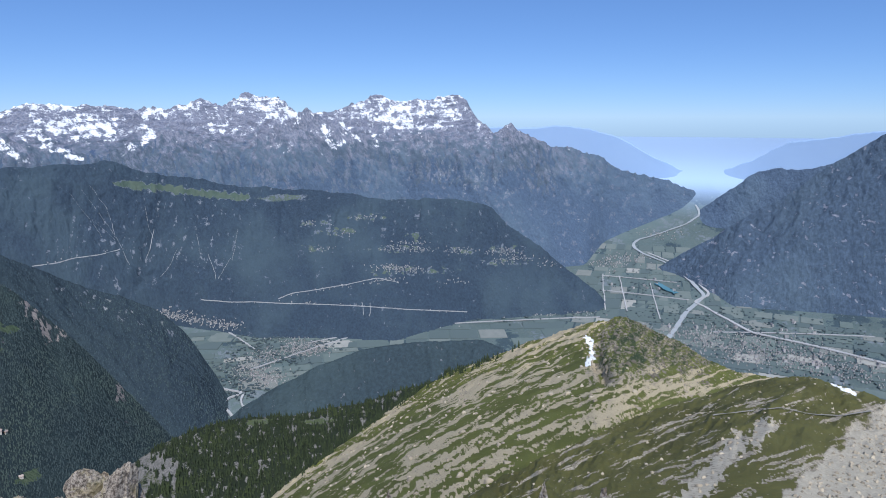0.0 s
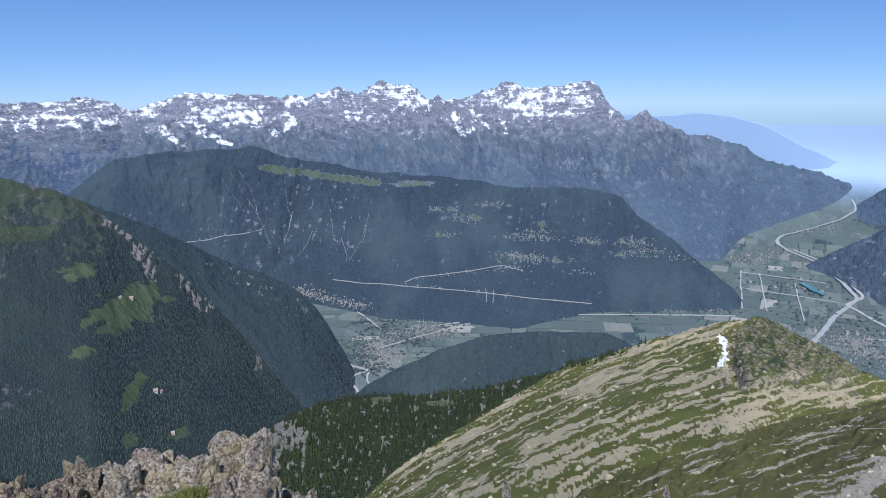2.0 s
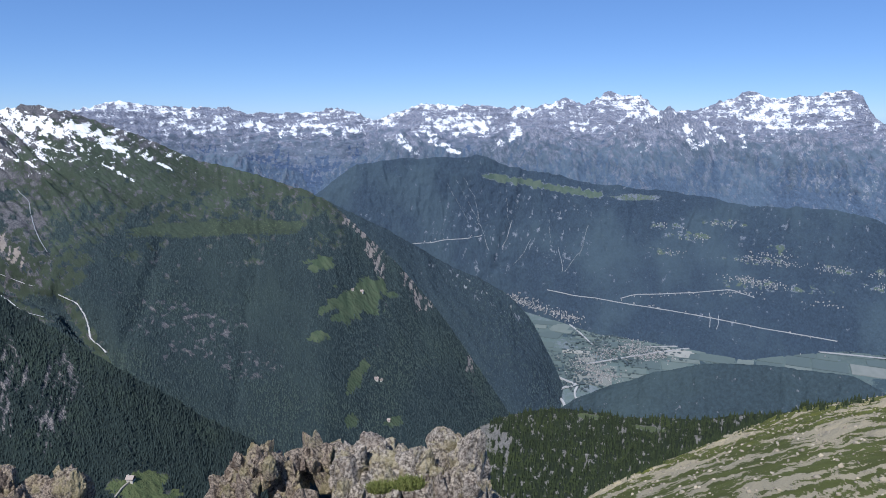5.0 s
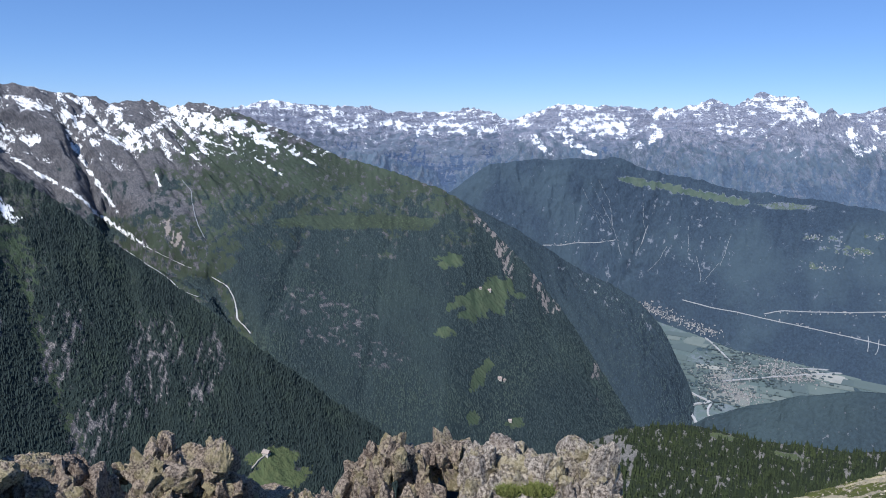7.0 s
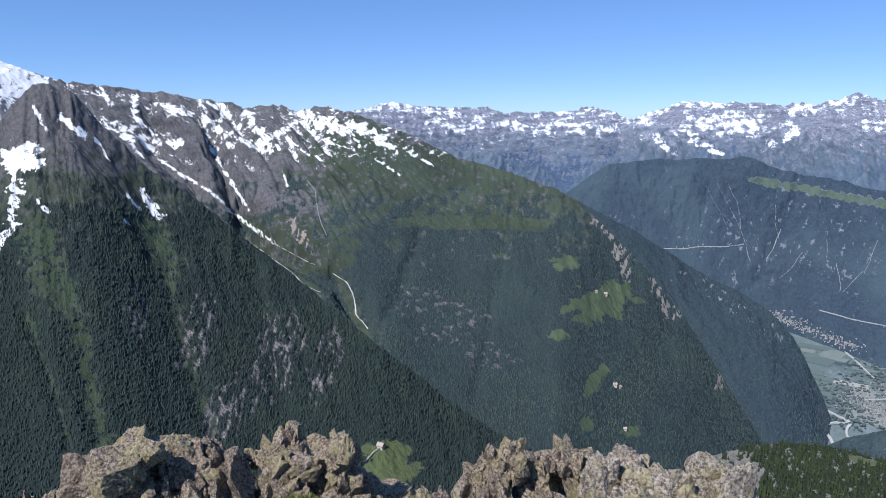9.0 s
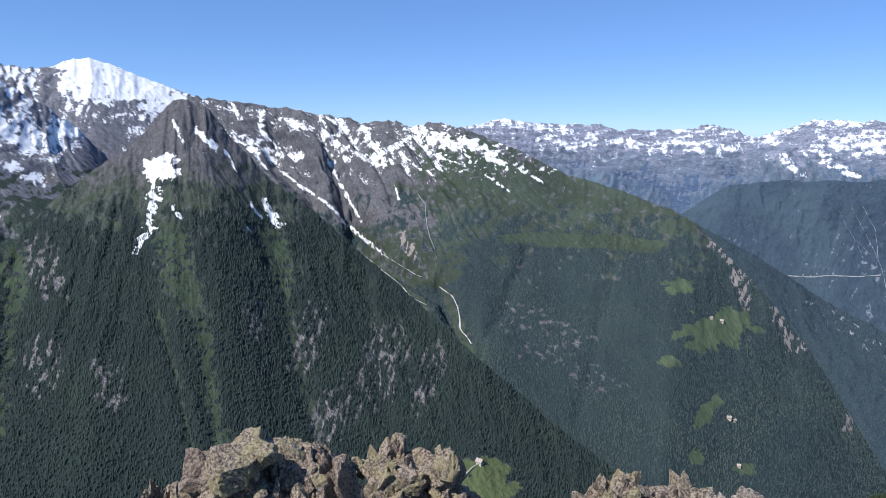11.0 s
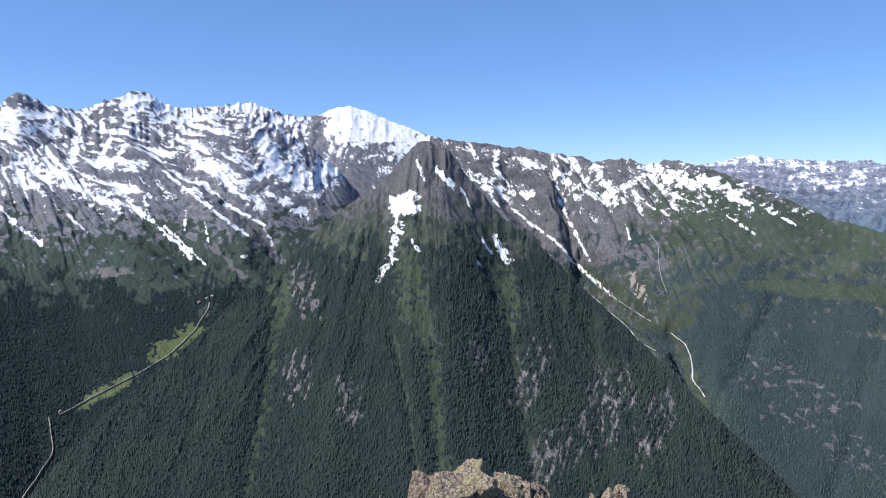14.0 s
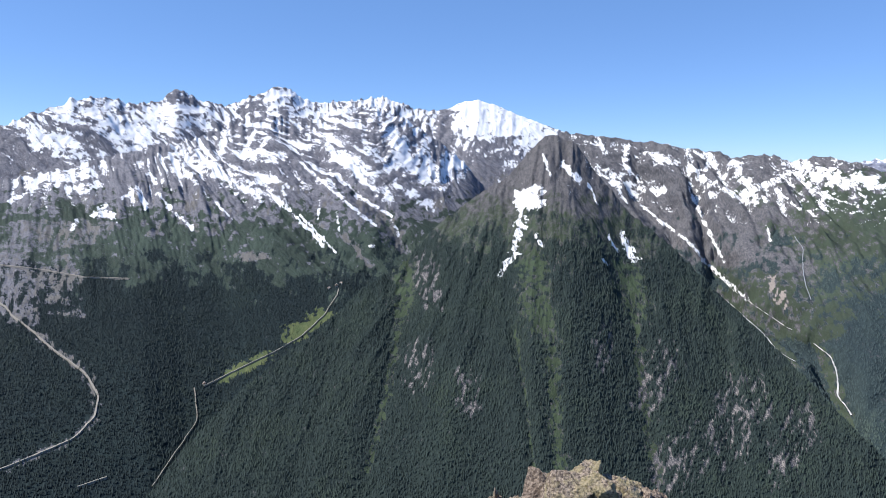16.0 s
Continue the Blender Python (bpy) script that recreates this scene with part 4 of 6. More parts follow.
bare = np.maximum(bare, np.maximum(0.75 * e_front.blob(118.5, -5.6, 3.6, 1.1, 5), np.maximum(e_front.line([(97, -6), (94.8, -8.7)], 0.25, 6), e_front.line([(95.5, -3.4), (93.4, -5.0), (92.1, -7.2)], 0.5, 9))))
bare = np.maximum(bare, e_front.blob(104.5, -7.7, 1.4, 0.4, 8))
alt, n1, n2, streak = grown(e_front)
bare = bare * np.clip(0.62 + 0.9 * streak + 0.6 * n2, 0.1, 1)
c["grass"] = np.maximum(c["grass"], meadow) * (1 - bare)
c["forest"] *= (1 - meadow) * (1 - bare)
c["scree"] = np.maximum(c["scree"], bare)
c["scree"] *= 1 - 0.5 * smooth(118, 122, e_front.A)
c["snow"] *= 1 - 0.7 * bare * smooth(-3, -5, e_front.el)
for land in (haze_left, haze_right):
    land.cover["forest"] += 0.9
alt, n1, n2, streak = grown(i_hill)
c = i_hill.cover
c["forest"] = 0.95 - 0.75 * smooth(0.05, 0.4, 0.6 * n2 + 0.5 * streak + 0.45 * i_hill.blob(26.5, -26.8, 3.5, 1.6, 3))
c["grass"] = 0.55 * smooth(0.0, 0.4, n1)
meadow = np.maximum(i_hill.blob(16.5, -24.3, 1.2, 0.22, 1), i_hill.blob(11.5, -24.7, 1.5, 0.2, 2))
c["meadow"] = meadow * 0.7
c["forest"] *= 1 - meadow
c["scree"] += 0.2
for land in (h_ridge, h_near):
    alt, n1, n2, streak = grown(land)
    tip = 0.47 if land is h_ridge else 0.52
    across, run = land.el + tip * land.A + 0.25 * n1, land.A - tip * land.el
    band = 0.9 * fbm(run / 6.0, across / 0.45, 301, 6, 0.62) + 0.4 * fbm(run / 9, across / 2.2, 303, 2)
    patchy = 0.45 * fbm(run / 2.2, across / 0.2, 307, 5, 0.65)
    land.cover["grass"] = np.clip(0.80 - 3.2 * (band + patchy), -0.5, 1.3)
    land.cover["scree"] = 0.85 + 0.6 * n2
c = h_ridge.cover
# Knoll's right flank: dark heath cover, which also paints in its shade.
right = smooth(-12.8, -14.2, h_ridge.A + 0.35 * (h_ridge.el + 18)) * smooth(-22.5, -19.5, h_ridge.el + 0.35 * (h_ridge.A + 16) + 2 * fbm(h_ridge.A / 1.8, h_ridge.el / 1.2, 341, 4))
c["grass"] = np.clip(c["grass"] * (1 - right) + right * np.clip(0.75 - 1.3 * (fbm(h_ridge.A / 0.22, h_ridge.el / 0.2, 331, 4, 0.7) + 0.5 * fbm(h_ridge.A / 1.5, h_ridge.el / 0.8, 337, 3)), 0, 1), -0.5, 1.3)
c["scree"] *= 1 - 0.85 * right
c["forest"] = right * (0.48 + 0.5 * fbm((h_ridge.A + 0.5 * h_ridge.el) / 0.7, h_ridge.el / 1.4, 343, 4, 0.6))
col = np.maximum(h_ridge.line([(-12.4, -20.6), (-15, -21.3), (-18, -21.4), (-21.5, -21.2)], 0.55, 4), np.maximum(h_ridge.line([(-12.6, -20.4), (-9.5, -22.5), (-5, -25.4), (0, -28.2)], 0.5, 5), h_ridge.line([(-16, -22), (-12.5, -24.2), (-8, -27)], 0.5, 6)))
c["grass"] -= 0.9 * col * smooth(-0.35, 0.15, fbm(h_ridge.A / 0.5, (h_ridge.el + 0.47 * h_ridge.A) / 0.3, 347, 4))
c["forest"] *= 1 - col
c["snow"] = np.maximum(h_ridge.line([(-12.1, -18.1), (-12.45, -18.9)], 0.3, 1), h_ridge.line([(-12.5, -19.3), (-12.3, -19.9)], 0.28, 2))
rows_up = np.linspace(0, 1.04, h_ridge.d.shape[1])[None, :]
c["pines"] = smooth(0.78, 0.95, rows_up) * smooth(-8, 3, h_ridge.A) * smooth(-0.2, 0.3, fbm(h_ridge.A / 1.1, h_ridge.el / 0.8, 351, 4))
c = h_near.cover
edge_az = -34.0 + (-20.0 - h_near.el) * 0.76 + 1.2 * fbm(h_near.A / 1.5, h_near.el / 1.5, 361, 4)
field = smooth(0.9, -0.9, h_near.A - edge_az)
for n, pts in enumerate(([(-22.5, -27.5), (-20.5, -30)], [(-24.6, -24.4), (-22.5, -27.5)], [(-26.5, -23), (-25.8, -24)])):
    field = np.maximum(field, h_near.line(pts, 0.7, n) * 0.8)
c["grass"] = np.clip(c["grass"] + 0.55, -0.4, 1.3)
c["scree"] *= 0.45
c["grass"] = c["grass"] * (1 - field) - 0.3 * field
c["scree"] = np.maximum(c["scree"], 0.9 * field)
c["snow"] = h_near.line([(-30.7, -19.15), (-32.2, -19.6)], 0.13, 1)

for land in (c_spur, e_front, l_spur):
    land.cover["forest"] = land.cover["forest"] * 1.12
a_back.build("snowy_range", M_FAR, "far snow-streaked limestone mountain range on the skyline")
a_front.build("rocky_range", M_FRONT, "rocky mountain range with wooded feet, tinted blue-grey for haze")
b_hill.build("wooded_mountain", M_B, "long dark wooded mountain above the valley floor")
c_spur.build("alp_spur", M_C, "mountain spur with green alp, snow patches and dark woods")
l_spur.build("lower_spur", M_L, "wooded end of the spur above the valley mouth, haze painted blue")
d_peak.build("pyramid_peak", M_D, "steep pyramid-shaped peak with dark spruce woods and snow gullies")
e_back.build("glacier_massif", M_E, "jagged granite massif covered in snow and glacier")
e_front.build("snowy_buttresses", M_E, "rocky buttresses with snow gullies above a wooded valley")
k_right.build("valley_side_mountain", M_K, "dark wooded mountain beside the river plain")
k_back.build("valley_side_hill", M_FRONT, "wooded hill behind the plain, haze painted blue")
haze_left.build("hazy_range", M_HAZE, "far mountain range, its haze painted on as pale blue")
haze_right.build("hazy_range", M_HAZE, "far mountain range, its haze painted on as pale blue")
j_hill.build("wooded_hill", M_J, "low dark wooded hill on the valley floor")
i_hill.build("forest_shoulder", M_I, "mountain shoulder with spruce forest and pale rocks")
h_ridge.build("turf_ridge", M_H, "grassy mountain ridge with pale stony streaks and a knoll")
h_near.build("turf_hump", M_HUMP, "near grassy hump with grey boulder field")


# ---- ground: one sheet from the summit down to the plain and out to the horizon ----
def ground_land():
    az = np.arange(-180, 180.1, 0.5)
    d = np.concatenate([[0.01], np.linspace(0.5, 60, 40), np.geomspace(66, 70000, 150)])
    D, A = np.meshgrid(d, az)
    z = -1.65 - np.minimum(1900.0, 1.0 * np.maximum(D - 1.7, 0))
    z = z + np.minimum(D * 0.03, 25) * fbm(A / 12, np.log(D) * 2, 401, 4) * smooth(2900, 2200, D)
    f = squeeze(D) / D
    Ar = np.radians(A)
    pos = np.stack([-np.sin(Ar) * D * f, np.cos(Ar) * D * f, z * f], -1)
    n = fbm(pos[..., 0] / 200, pos[..., 1] / 200, 405, 5)
    near = smooth(3600, 2900, D)
    # "water" holds the share of haze painted into the ground beyond 13 km.
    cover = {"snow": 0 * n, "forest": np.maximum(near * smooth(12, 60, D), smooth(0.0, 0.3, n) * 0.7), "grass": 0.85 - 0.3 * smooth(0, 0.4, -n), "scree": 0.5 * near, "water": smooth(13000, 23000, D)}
    return pos, cover


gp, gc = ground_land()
grid_object("ground", gp, gc, M_FLOOR, "ground from the summit to the wide green river plain, far end painted hazy blue", "ground")


# ---- woods ----
def plain_material(name, col, col2, rough=0.9, island=True, scale=0.5, patch=0.0):
    """A matt surface whose colour wanders between two tones from piece to piece and within a piece."""
    mat, nt, bsdf = node_material(name)
    if island:
        pick = nt.nodes.new("ShaderNodeNewGeometry").outputs["Random Per Island"]
    else:
        pick = nt.nodes.new("ShaderNodeObjectInfo").outputs["Random"]
    co = nt.nodes.new("ShaderNodeTexCoord").outputs["Object"]
    grain = noise_tex(nt, co, scale, 5, 0.65)
    fac = math_node(nt, "ADD", math_node(nt, "MULTIPLY", pick, 0.7), math_node(nt, "MULTIPLY", grain, 0.6), clamp=True)
    tone = mix_col(nt, fac, col, col2)
    if patch:
        wide = noise_tex(nt, co, patch, 4, 0.6)
        tone = mix_col(nt, math_node(nt, "MULTIPLY", ramp(nt, wide, 0.45, 0.68), 0.7), tone, (col2[0] * 1.25, col2[1] * 1.22, col2[2] * 1.0))
    nt.links.new(tone, bsdf.inputs["Base Color"])
    bsdf.inputs["Roughness"].default_value = rough
    bsdf.inputs["Specular IOR Level"].default_value = 0.2
    return mat


# Farther trees: haze is put into the needle and leaf colour as blue.
M_SPRUCE_FAR = plain_material("spruce_haze_tint", (0.029, 0.046, 0.053), (0.049, 0.072, 0.078), scale=0.02, patch=0.004)
M_SPRUCE_HAZY = plain_material("spruce_painted_haze", (0.030, 0.048, 0.062), (0.050, 0.076, 0.094), scale=0.02, patch=0.004)
M_COPSE = plain_material("copse_painted_haze", (0.046, 0.068, 0.084), (0.070, 0.098, 0.112), scale=0.02)
# Copy of the spruce colour with side-valley shade and blue haze painted in.
M_SPRUCE_SHADED = plain_material("spruce_painted_shade", (0.010, 0.018, 0.022), (0.019, 0.031, 0.035), scale=0.03, patch=0.005)
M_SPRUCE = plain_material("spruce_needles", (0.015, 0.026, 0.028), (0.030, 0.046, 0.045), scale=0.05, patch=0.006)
M_SPRUCE_NEAR = plain_material("spruce_dark_green", (0.010, 0.017, 0.010), (0.030, 0.042, 0.020), scale=0.2, patch=0.012)


def raw_object(name, verts, faces, material, label="", category="", kind="", smooth_shade=False):
    """A mesh from arrays of places and equally long faces."""
    me = bpy.data.meshes.new(name)
    n = faces.shape[1]
    me.vertices.add(len(verts))
    me.vertices.foreach_set("co", verts.reshape(-1).astype(np.float32))
    me.loops.add(faces.size)
    me.loops.foreach_set("vertex_index", faces.reshape(-1).astype(np.int32))
    me.polygons.add(len(faces))
    me.polygons.foreach_set("loop_start", np.arange(0, faces.size, n, dtype=np.int32))
    me.update(calc_edges=True)
    me.polygons.foreach_set("use_smooth", np.full(len(faces), smooth_shade))
    me.materials.append(material)
    return tagged(new(name, me), label, category, kind=kind)


def sown(land, count, seed, power=3.0, lo=-90, hi=90, key="forest", az_lo=-180, az_hi=180):
    """Places on a land drawn by area and by how densely its woods stand there."""
    rng = np.random.RandomState(seed)
    m = land.n - 1
    p = land.pos
    w = np.linalg.norm(np.cross(p[1:, :m] - p[:-1, :m], p[:-1, 1:m + 1] - p[:-1, :m]), axis=-1)
    cov = land.cover[key][:-1, :m] * (land.el[:-1, :m] > lo) * (land.el[:-1, :m] < hi) * (land.A[:-1, :m] > az_lo) * (land.A[:-1, :m] < az_hi)
    w = (w * np.clip(cov, 0, 1) ** power).ravel()
    cells = np.searchsorted(np.cumsum(w), rng.rand(count) * w.sum())
    i, j = np.unravel_index(np.clip(cells, 0, len(w) - 1), cov.shape)
    u, v = rng.rand(count, 1), rng.rand(count, 1)
    at = (p[i, j] * (1 - u) + p[i + 1, j] * u) * (1 - v) + (p[i, j + 1] * (1 - u) + p[i + 1, j + 1] * u) * v
    return at, land.f[i, j], rng


def woods(name, land, count, h0, h1, material, seed, label, sides=4, tiers=1, **limits):
    """Many conifers in one mesh: each a slim crown of one or more ragged skirts."""
    at, f, rng = sown(land, count, seed, **limits)
    h = (h0 + (h1 - h0) * rng.rand(count) ** 1.4) * f
    r = h * (0.15 + 0.10 * rng.rand(count))
    lean = rng.randn(count, 2) * 0.03
    verts, faces, base = [], [], 0
    for k in range(tiers):
        low, top = k / tiers * 0.8, 1.0 if k == tiers - 1 else (k + 1.5) / tiers * 0.8
        rad = r * (1 - 0.75 * k / tiers)
        ring = []
        turn = rng.rand(count) * 6.28
        for q in range(sides):
            a = turn + q * 2 * math.pi / sides
            wob = rad * (0.75 + 0.5 * rng.rand(count))
            ring.append(np.stack([at[:, 0] + np.cos(a) * wob, at[:, 1] + np.sin(a) * wob, at[:, 2] + h * (low - 0.03 + 0.06 * rng.rand(count))], 1))
        tip = np.stack([at[:, 0] + lean[:, 0] * h, at[:, 1] + lean[:, 1] * h, at[:, 2] + h * top], 1)
        verts.append(np.stack(ring + [tip], 1).reshape(-1, 3))
        idx = np.arange(count)[:, None] * (sides + 1) + base
        for q in range(sides):
            faces.append(np.concatenate([idx + q, idx + (q + 1) % sides, idx + sides], 1))
        base += count * (sides + 1)
    return raw_object(name, np.concatenate(verts), np.concatenate(faces), material, label, "forest", "stuff", True)


woods("spruce_forest", d_peak, 90000, 6, 13, M_SPRUCE, 1, "dense dark spruce forest on the pyramid peak", sides=3)
woods("spruce_forest", c_spur, 85000, 6, 12, M_SPRUCE_FAR, 2, "dense spruce forest on the spur, tinted blue-green for haze", sides=3)
woods("spruce_forest", l_spur, 14000, 9, 17, M_SPRUCE_HAZY, 6, "spruce forest on the lower spur, haze painted in as blue", sides=3)
woods("spruce_forest", e_front, 40000, 8, 15, M_SPRUCE_SHADED, 3, "spruce forest in the side valley, painted dark for shade", sides=3)
woods("spruce_forest", i_hill, 10000, 6, 13, M_SPRUCE_NEAR, 4, "dark green spruce forest on the shoulder", sides=5, tiers=2)
woods("dwarf_pines", h_ridge, 1000, 3, 8, M_SPRUCE_NEAR, 5, "small pines and shrubs along the ridge edge", sides=6, tiers=3, key="pines", power=1.0)

BALLS = {}


def ball(level):
    if level not in BALLS:
        bm = bmesh.new()
        bmesh.ops.create_icosphere(bm, subdivisions=level, radius=1.0)
        BALLS[level] = (np.array([v.co[:] for v in bm.verts]), np.array([[v.index for v in f.verts] for f in bm.faces]))
        bm.free()
    return BALLS[level]


# ---- tracks, streams and roads ----
FLOOR_Z = -1893.0
M_ROAD = plain_material("pale_road", (0.22, 0.23, 0.25), (0.38, 0.39, 0.41), scale=0.05)
M_GULLY = plain_material("gully_scree", (0.13, 0.15, 0.18), (0.30, 0.32, 0.35), scale=0.05)
M_TRACK = plain_material("gravel_track", (0.17, 0.16, 0.14), (0.30, 0.28, 0.25), scale=0.1)
M_WATER_WHITE = plain_material("snow_fed_stream", (0.26, 0.27, 0.28), (0.56, 0.57, 0.59), scale=0.05)
M_RIVER = plain_material("milky_river", (0.25, 0.28, 0.31), (0.31, 0.34, 0.37), rough=0.4, scale=0.02)
M_LAKE = plain_material("blue_lake", (0.06, 0.16, 0.22), (0.08, 0.19, 0.25), rough=0.2, scale=0.02)


def floor_spot(az, el):
    d = -FLOOR_Z / math.tan(radians(-el))
    f = float(squeeze(d)) / d
    a = radians(az)
    return np.array([-math.sin(a) * d, math.cos(a) * d, FLOOR_Z]) * f, f


def ribbon(name, where, points, width, material, label, category, lift=2.0, seed=0, wall=True):
    """A strip laid over the land along a line of bearings and elevations."""
    rng = np.random.RandomState(seed)
    pts = []
    for (a0, e0), (a1, e1) in zip(points[:-1], points[1:]):
        n = max(2, int(math.hypot(a1 - a0, e1 - e0) / 0.25))
        for q in range(n):
            t = q / n
            pts.append((a0 + (a1 - a0) * t + rng.randn() * 0.05, e0 + (e1 - e0) * t))
    pts.append(points[-1])
    spots = [where(a, e) for a, e in pts]
    mid = np.array([s[0] for s in spots])
    mid[1:-1] = (mid[:-2] + mid[1:-1] + mid[2:]) / 3
    f = np.array([s[1] for s in spots])[:, None]
    run = np.gradient(mid, axis=0)
    side = np.cross(run, (0, 0, 1))
    side /= np.linalg.norm(side, axis=1, keepdims=True) + 1e-9
    w = width * f * (0.8 + 0.4 * rng.rand(len(mid), 1)) / 2
    up = np.array([0, 0, 1.0]) * lift * f
    n = len(mid)
    verts = np.concatenate([mid - side * w + up, mid + side * w + up, mid - side * w - up, mid + side * w - up])
    i = np.arange(n - 1)[:, None]
    faces = np.concatenate([np.concatenate(q, 1) for q in ((i, i + n, i + n + 1, i + 1), (i + n, i + 3 * n, i + 3 * n + 1, i + n + 1), (i, i + 1, i + 1 + 2 * n, i + 2 * n))][: 3 if wall else 1])
    return raw_object(name, verts, faces, material, label, category, "structure")


for n, pts in enumerate(([(59.5, -13.1), (58.4, -13.8), (57.9, -14.8), (57.7, -15.9), (57.7, -16.7), (57.2, -17.1), (56.8, -17.8)], [(69.1, -5.9), (67.6, -7.7), (65.7, -9.4), (64.0, -10.6), (62.4, -11.6), (61.1, -12.3)], [(66.5, -10.0), (64.7, -11.4), (62.9, -12.9), (62.0, -14.0), (60.7, -14.6)])):
    ribbon("torrent", c_spur.spot, pts, 4 if n else 5.5, M_WATER_WHITE, "white snow-fed torrent running down a ravine", "stream", 8, n, False)
ribbon("torrent", c_spur.spot, [(61.4, -5.3), (60.8, -6.0), (60.7, -7.1), (60.4, -8.7), (60.0, -9.9)], 3, M_GULLY, "thin white brook on the alp", "stream", 6, 6, False)
ribbon("mountain_road", e_front.spot, [(124, -7.2), (122, -7.5), (119.2, -8.1), (116.7, -8.8), (113.6, -9.1)], 9, M_TRACK, "pale gravel road cut across the scree", "road", 6, 7)
ribbon("mountain_road", e_front.spot, [(122.4, -9.9), (120.5, -12.1), (118.8, -14.1), (117, -15.8), (116.2, -17.5), (116.5, -19.1), (118.1, -20.4), (120.7, -21.1), (123, -21.6)], 6, M_TRACK, "pale clearing with a winding gravel road through forest", "road", 6, 8)
ribbon("brook", e_front.spot, [(109.2, -17.9), (109.1, -20.5), (111.3, -23.1), (112.7, -24.7)], 2.5, M_TRACK, "white brook in the wooded valley", "stream", 8, 9)
ribbon("track", e_front.spot, [(117.9, -23.8), (115.9, -23.5)], 4, M_TRACK, "short pale forest track", "road", 8, 10)
ribbon("track", e_front.spot, [(97.4, -10.6), (98.6, -12.6), (100.6, -14.4), (103, -15.6), (108.5, -17.8)], 4, M_TRACK, "pale track along the valley meadow", "road", 6, 11)
ribbon("meadow_track", d_peak.spot, [(57.2, -28.2), (56.6, -27.6), (55.9, -27.2)], 4, M_TRACK, "pale track leading to a farmhouse", "road", 4, 12)
for n, pts in enumerate(([(31.9, -10.6), (30.4, -10.55), (29.3, -10.3), (27.4, -10.2), (26, -9.9)], [(20.5, -14.3), (18.1, -14.7), (16.4, -14.8), (14.4, -15.05), (8.8, -15.5), (3.3, -16.0), (-1.8, -16.2)], [(14.4, -14.7), (13.2, -14.3), (11.4, -14.15), (8.3, -13.75), (6, -13.3), (4.1, -13.75)])):
    ribbon("hillside_road", b_hill.spot, pts, 4.0, M_ROAD, "pale road crossing the wooded mountainside", "road", 4, 20 + n)
for n, (pts, w) in enumerate((([(27.7, -5.0), (26.7, -6.8), (26.3, -8.9), (25.4, -11.2)], 5), ([(27.6, -7.8), (26.3, -9.2)], 4), ([(23.5, -8.6), (23.8, -9.6), (24.3, -10.9)], 8), ([(24, -6.8), (23.9, -8.6), (23.6, -9.3)], 3.5), ([(22, -10.2), (22.5, -11.3), (23.3, -12.3)], 5), ([(19.6, -10.8), (19.2, -12.8)], 4), ([(18, -11.2), (18.5, -12), (19, -12.8)], 5), ([(29.2, -5.3), (28, -7.4), (27.2, -8.9)], 3), ([(28.2, -5.3), (27.1, -7.4), (26.3, -9)], 4), ([(20.5, -8.5), (20.3, -10.5)], 3), ([(17.3, -8.9), (17.8, -11.4)], 3), ([(7.4, -15.3), (7.2, -16.4)], 5), ([(6.6, -15.4), (6.7, -16.5)], 5))):
    ribbon("scree_gully", b_hill.spot, pts, w, M_GULLY, "narrow pale scree gully between dark woods", "gully", 3, 80 + n, False)
ribbon("river", floor_spot, [(-18.5, -17.5), (-18.9, -17), (-19.9, -15.2), (-21.2, -13.9), (-19.7, -12.5), (-18.1, -11.5), (-16.3, -10.9), (-15.3, -10.3), (-15.7, -9.8), (-17.9, -9), (-19.4, -8.3), (-20.4, -7.5), (-20, -6.8)], 45, M_RIVER, "pale straightened river in the plain", "river", 3, 30)
ribbon("motorway", floor_spot, [(-34.5, -17.2), (-29.6, -16.7), (-24.8, -16.3), (-21.6, -14.9), (-20.4, -14.4), (-21.6, -13.7), (-20.0, -12.4), (-18.4, -11.4), (-16.6, -10.8)], 34, M_ROAD, "grey motorway across the plain", "road", 4, 31)
for n, pts in enumerate(([(-13.4, -15.6), (-13.1, -12.7)], [(-15.2, -15.6), (-14.4, -12.8)], [(-17.9, -16), (-16.9, -13.2)], [(-13.0, -14.0), (-20, -14.3)], [(-13.0, -12.8), (-19, -13)], [(-22, -16.6), (-33, -15.4)], [(12, -18.4), (5, -17.5), (-6, -16.8), (-13, -16.2)], [(17, -20.2), (9, -18.2), (2, -17.2)], [(22.5, -15.2), (19, -16.6), (16.5, -18.6)])):
    ribbon("country_road", floor_spot, pts, 11, M_ROAD, "straight pale country road between fields", "road", 4, 40 + n)
ribbon("slip_road", floor_spot, [(20.3, -21.1), (18.6, -21.6), (17.6, -21.9), (19, -22.2), (19.3, -22.8), (18.7, -23.5), (18.5, -24.5)], 16, M_ROAD, "pale looping road at the valley mouth", "road", 5, 60)
ribbon("slip_road", floor_spot, [(17.6, -21.9), (17.9, -22.6), (17.3, -23.7), (16.8, -24.5)], 14, M_ROAD, "pale looping road at the valley mouth", "road", 5, 61)

ribbon("lake", floor_spot, [(-17.5, -13.15), (-18.2, -13.5), (-19.1, -13.85)], 110, M_LAKE, "small blue gravel-pit lake on the plain", "lake", 4, 62)

# ---- houses ----
M_WALL = plain_material("plastered_wall", (0.15, 0.16, 0.175), (0.38, 0.385, 0.395), scale=0.1)
M_ROOF = plain_material("tiled_roof", (0.11, 0.11, 0.12), (0.27, 0.25, 0.255), scale=0.1)


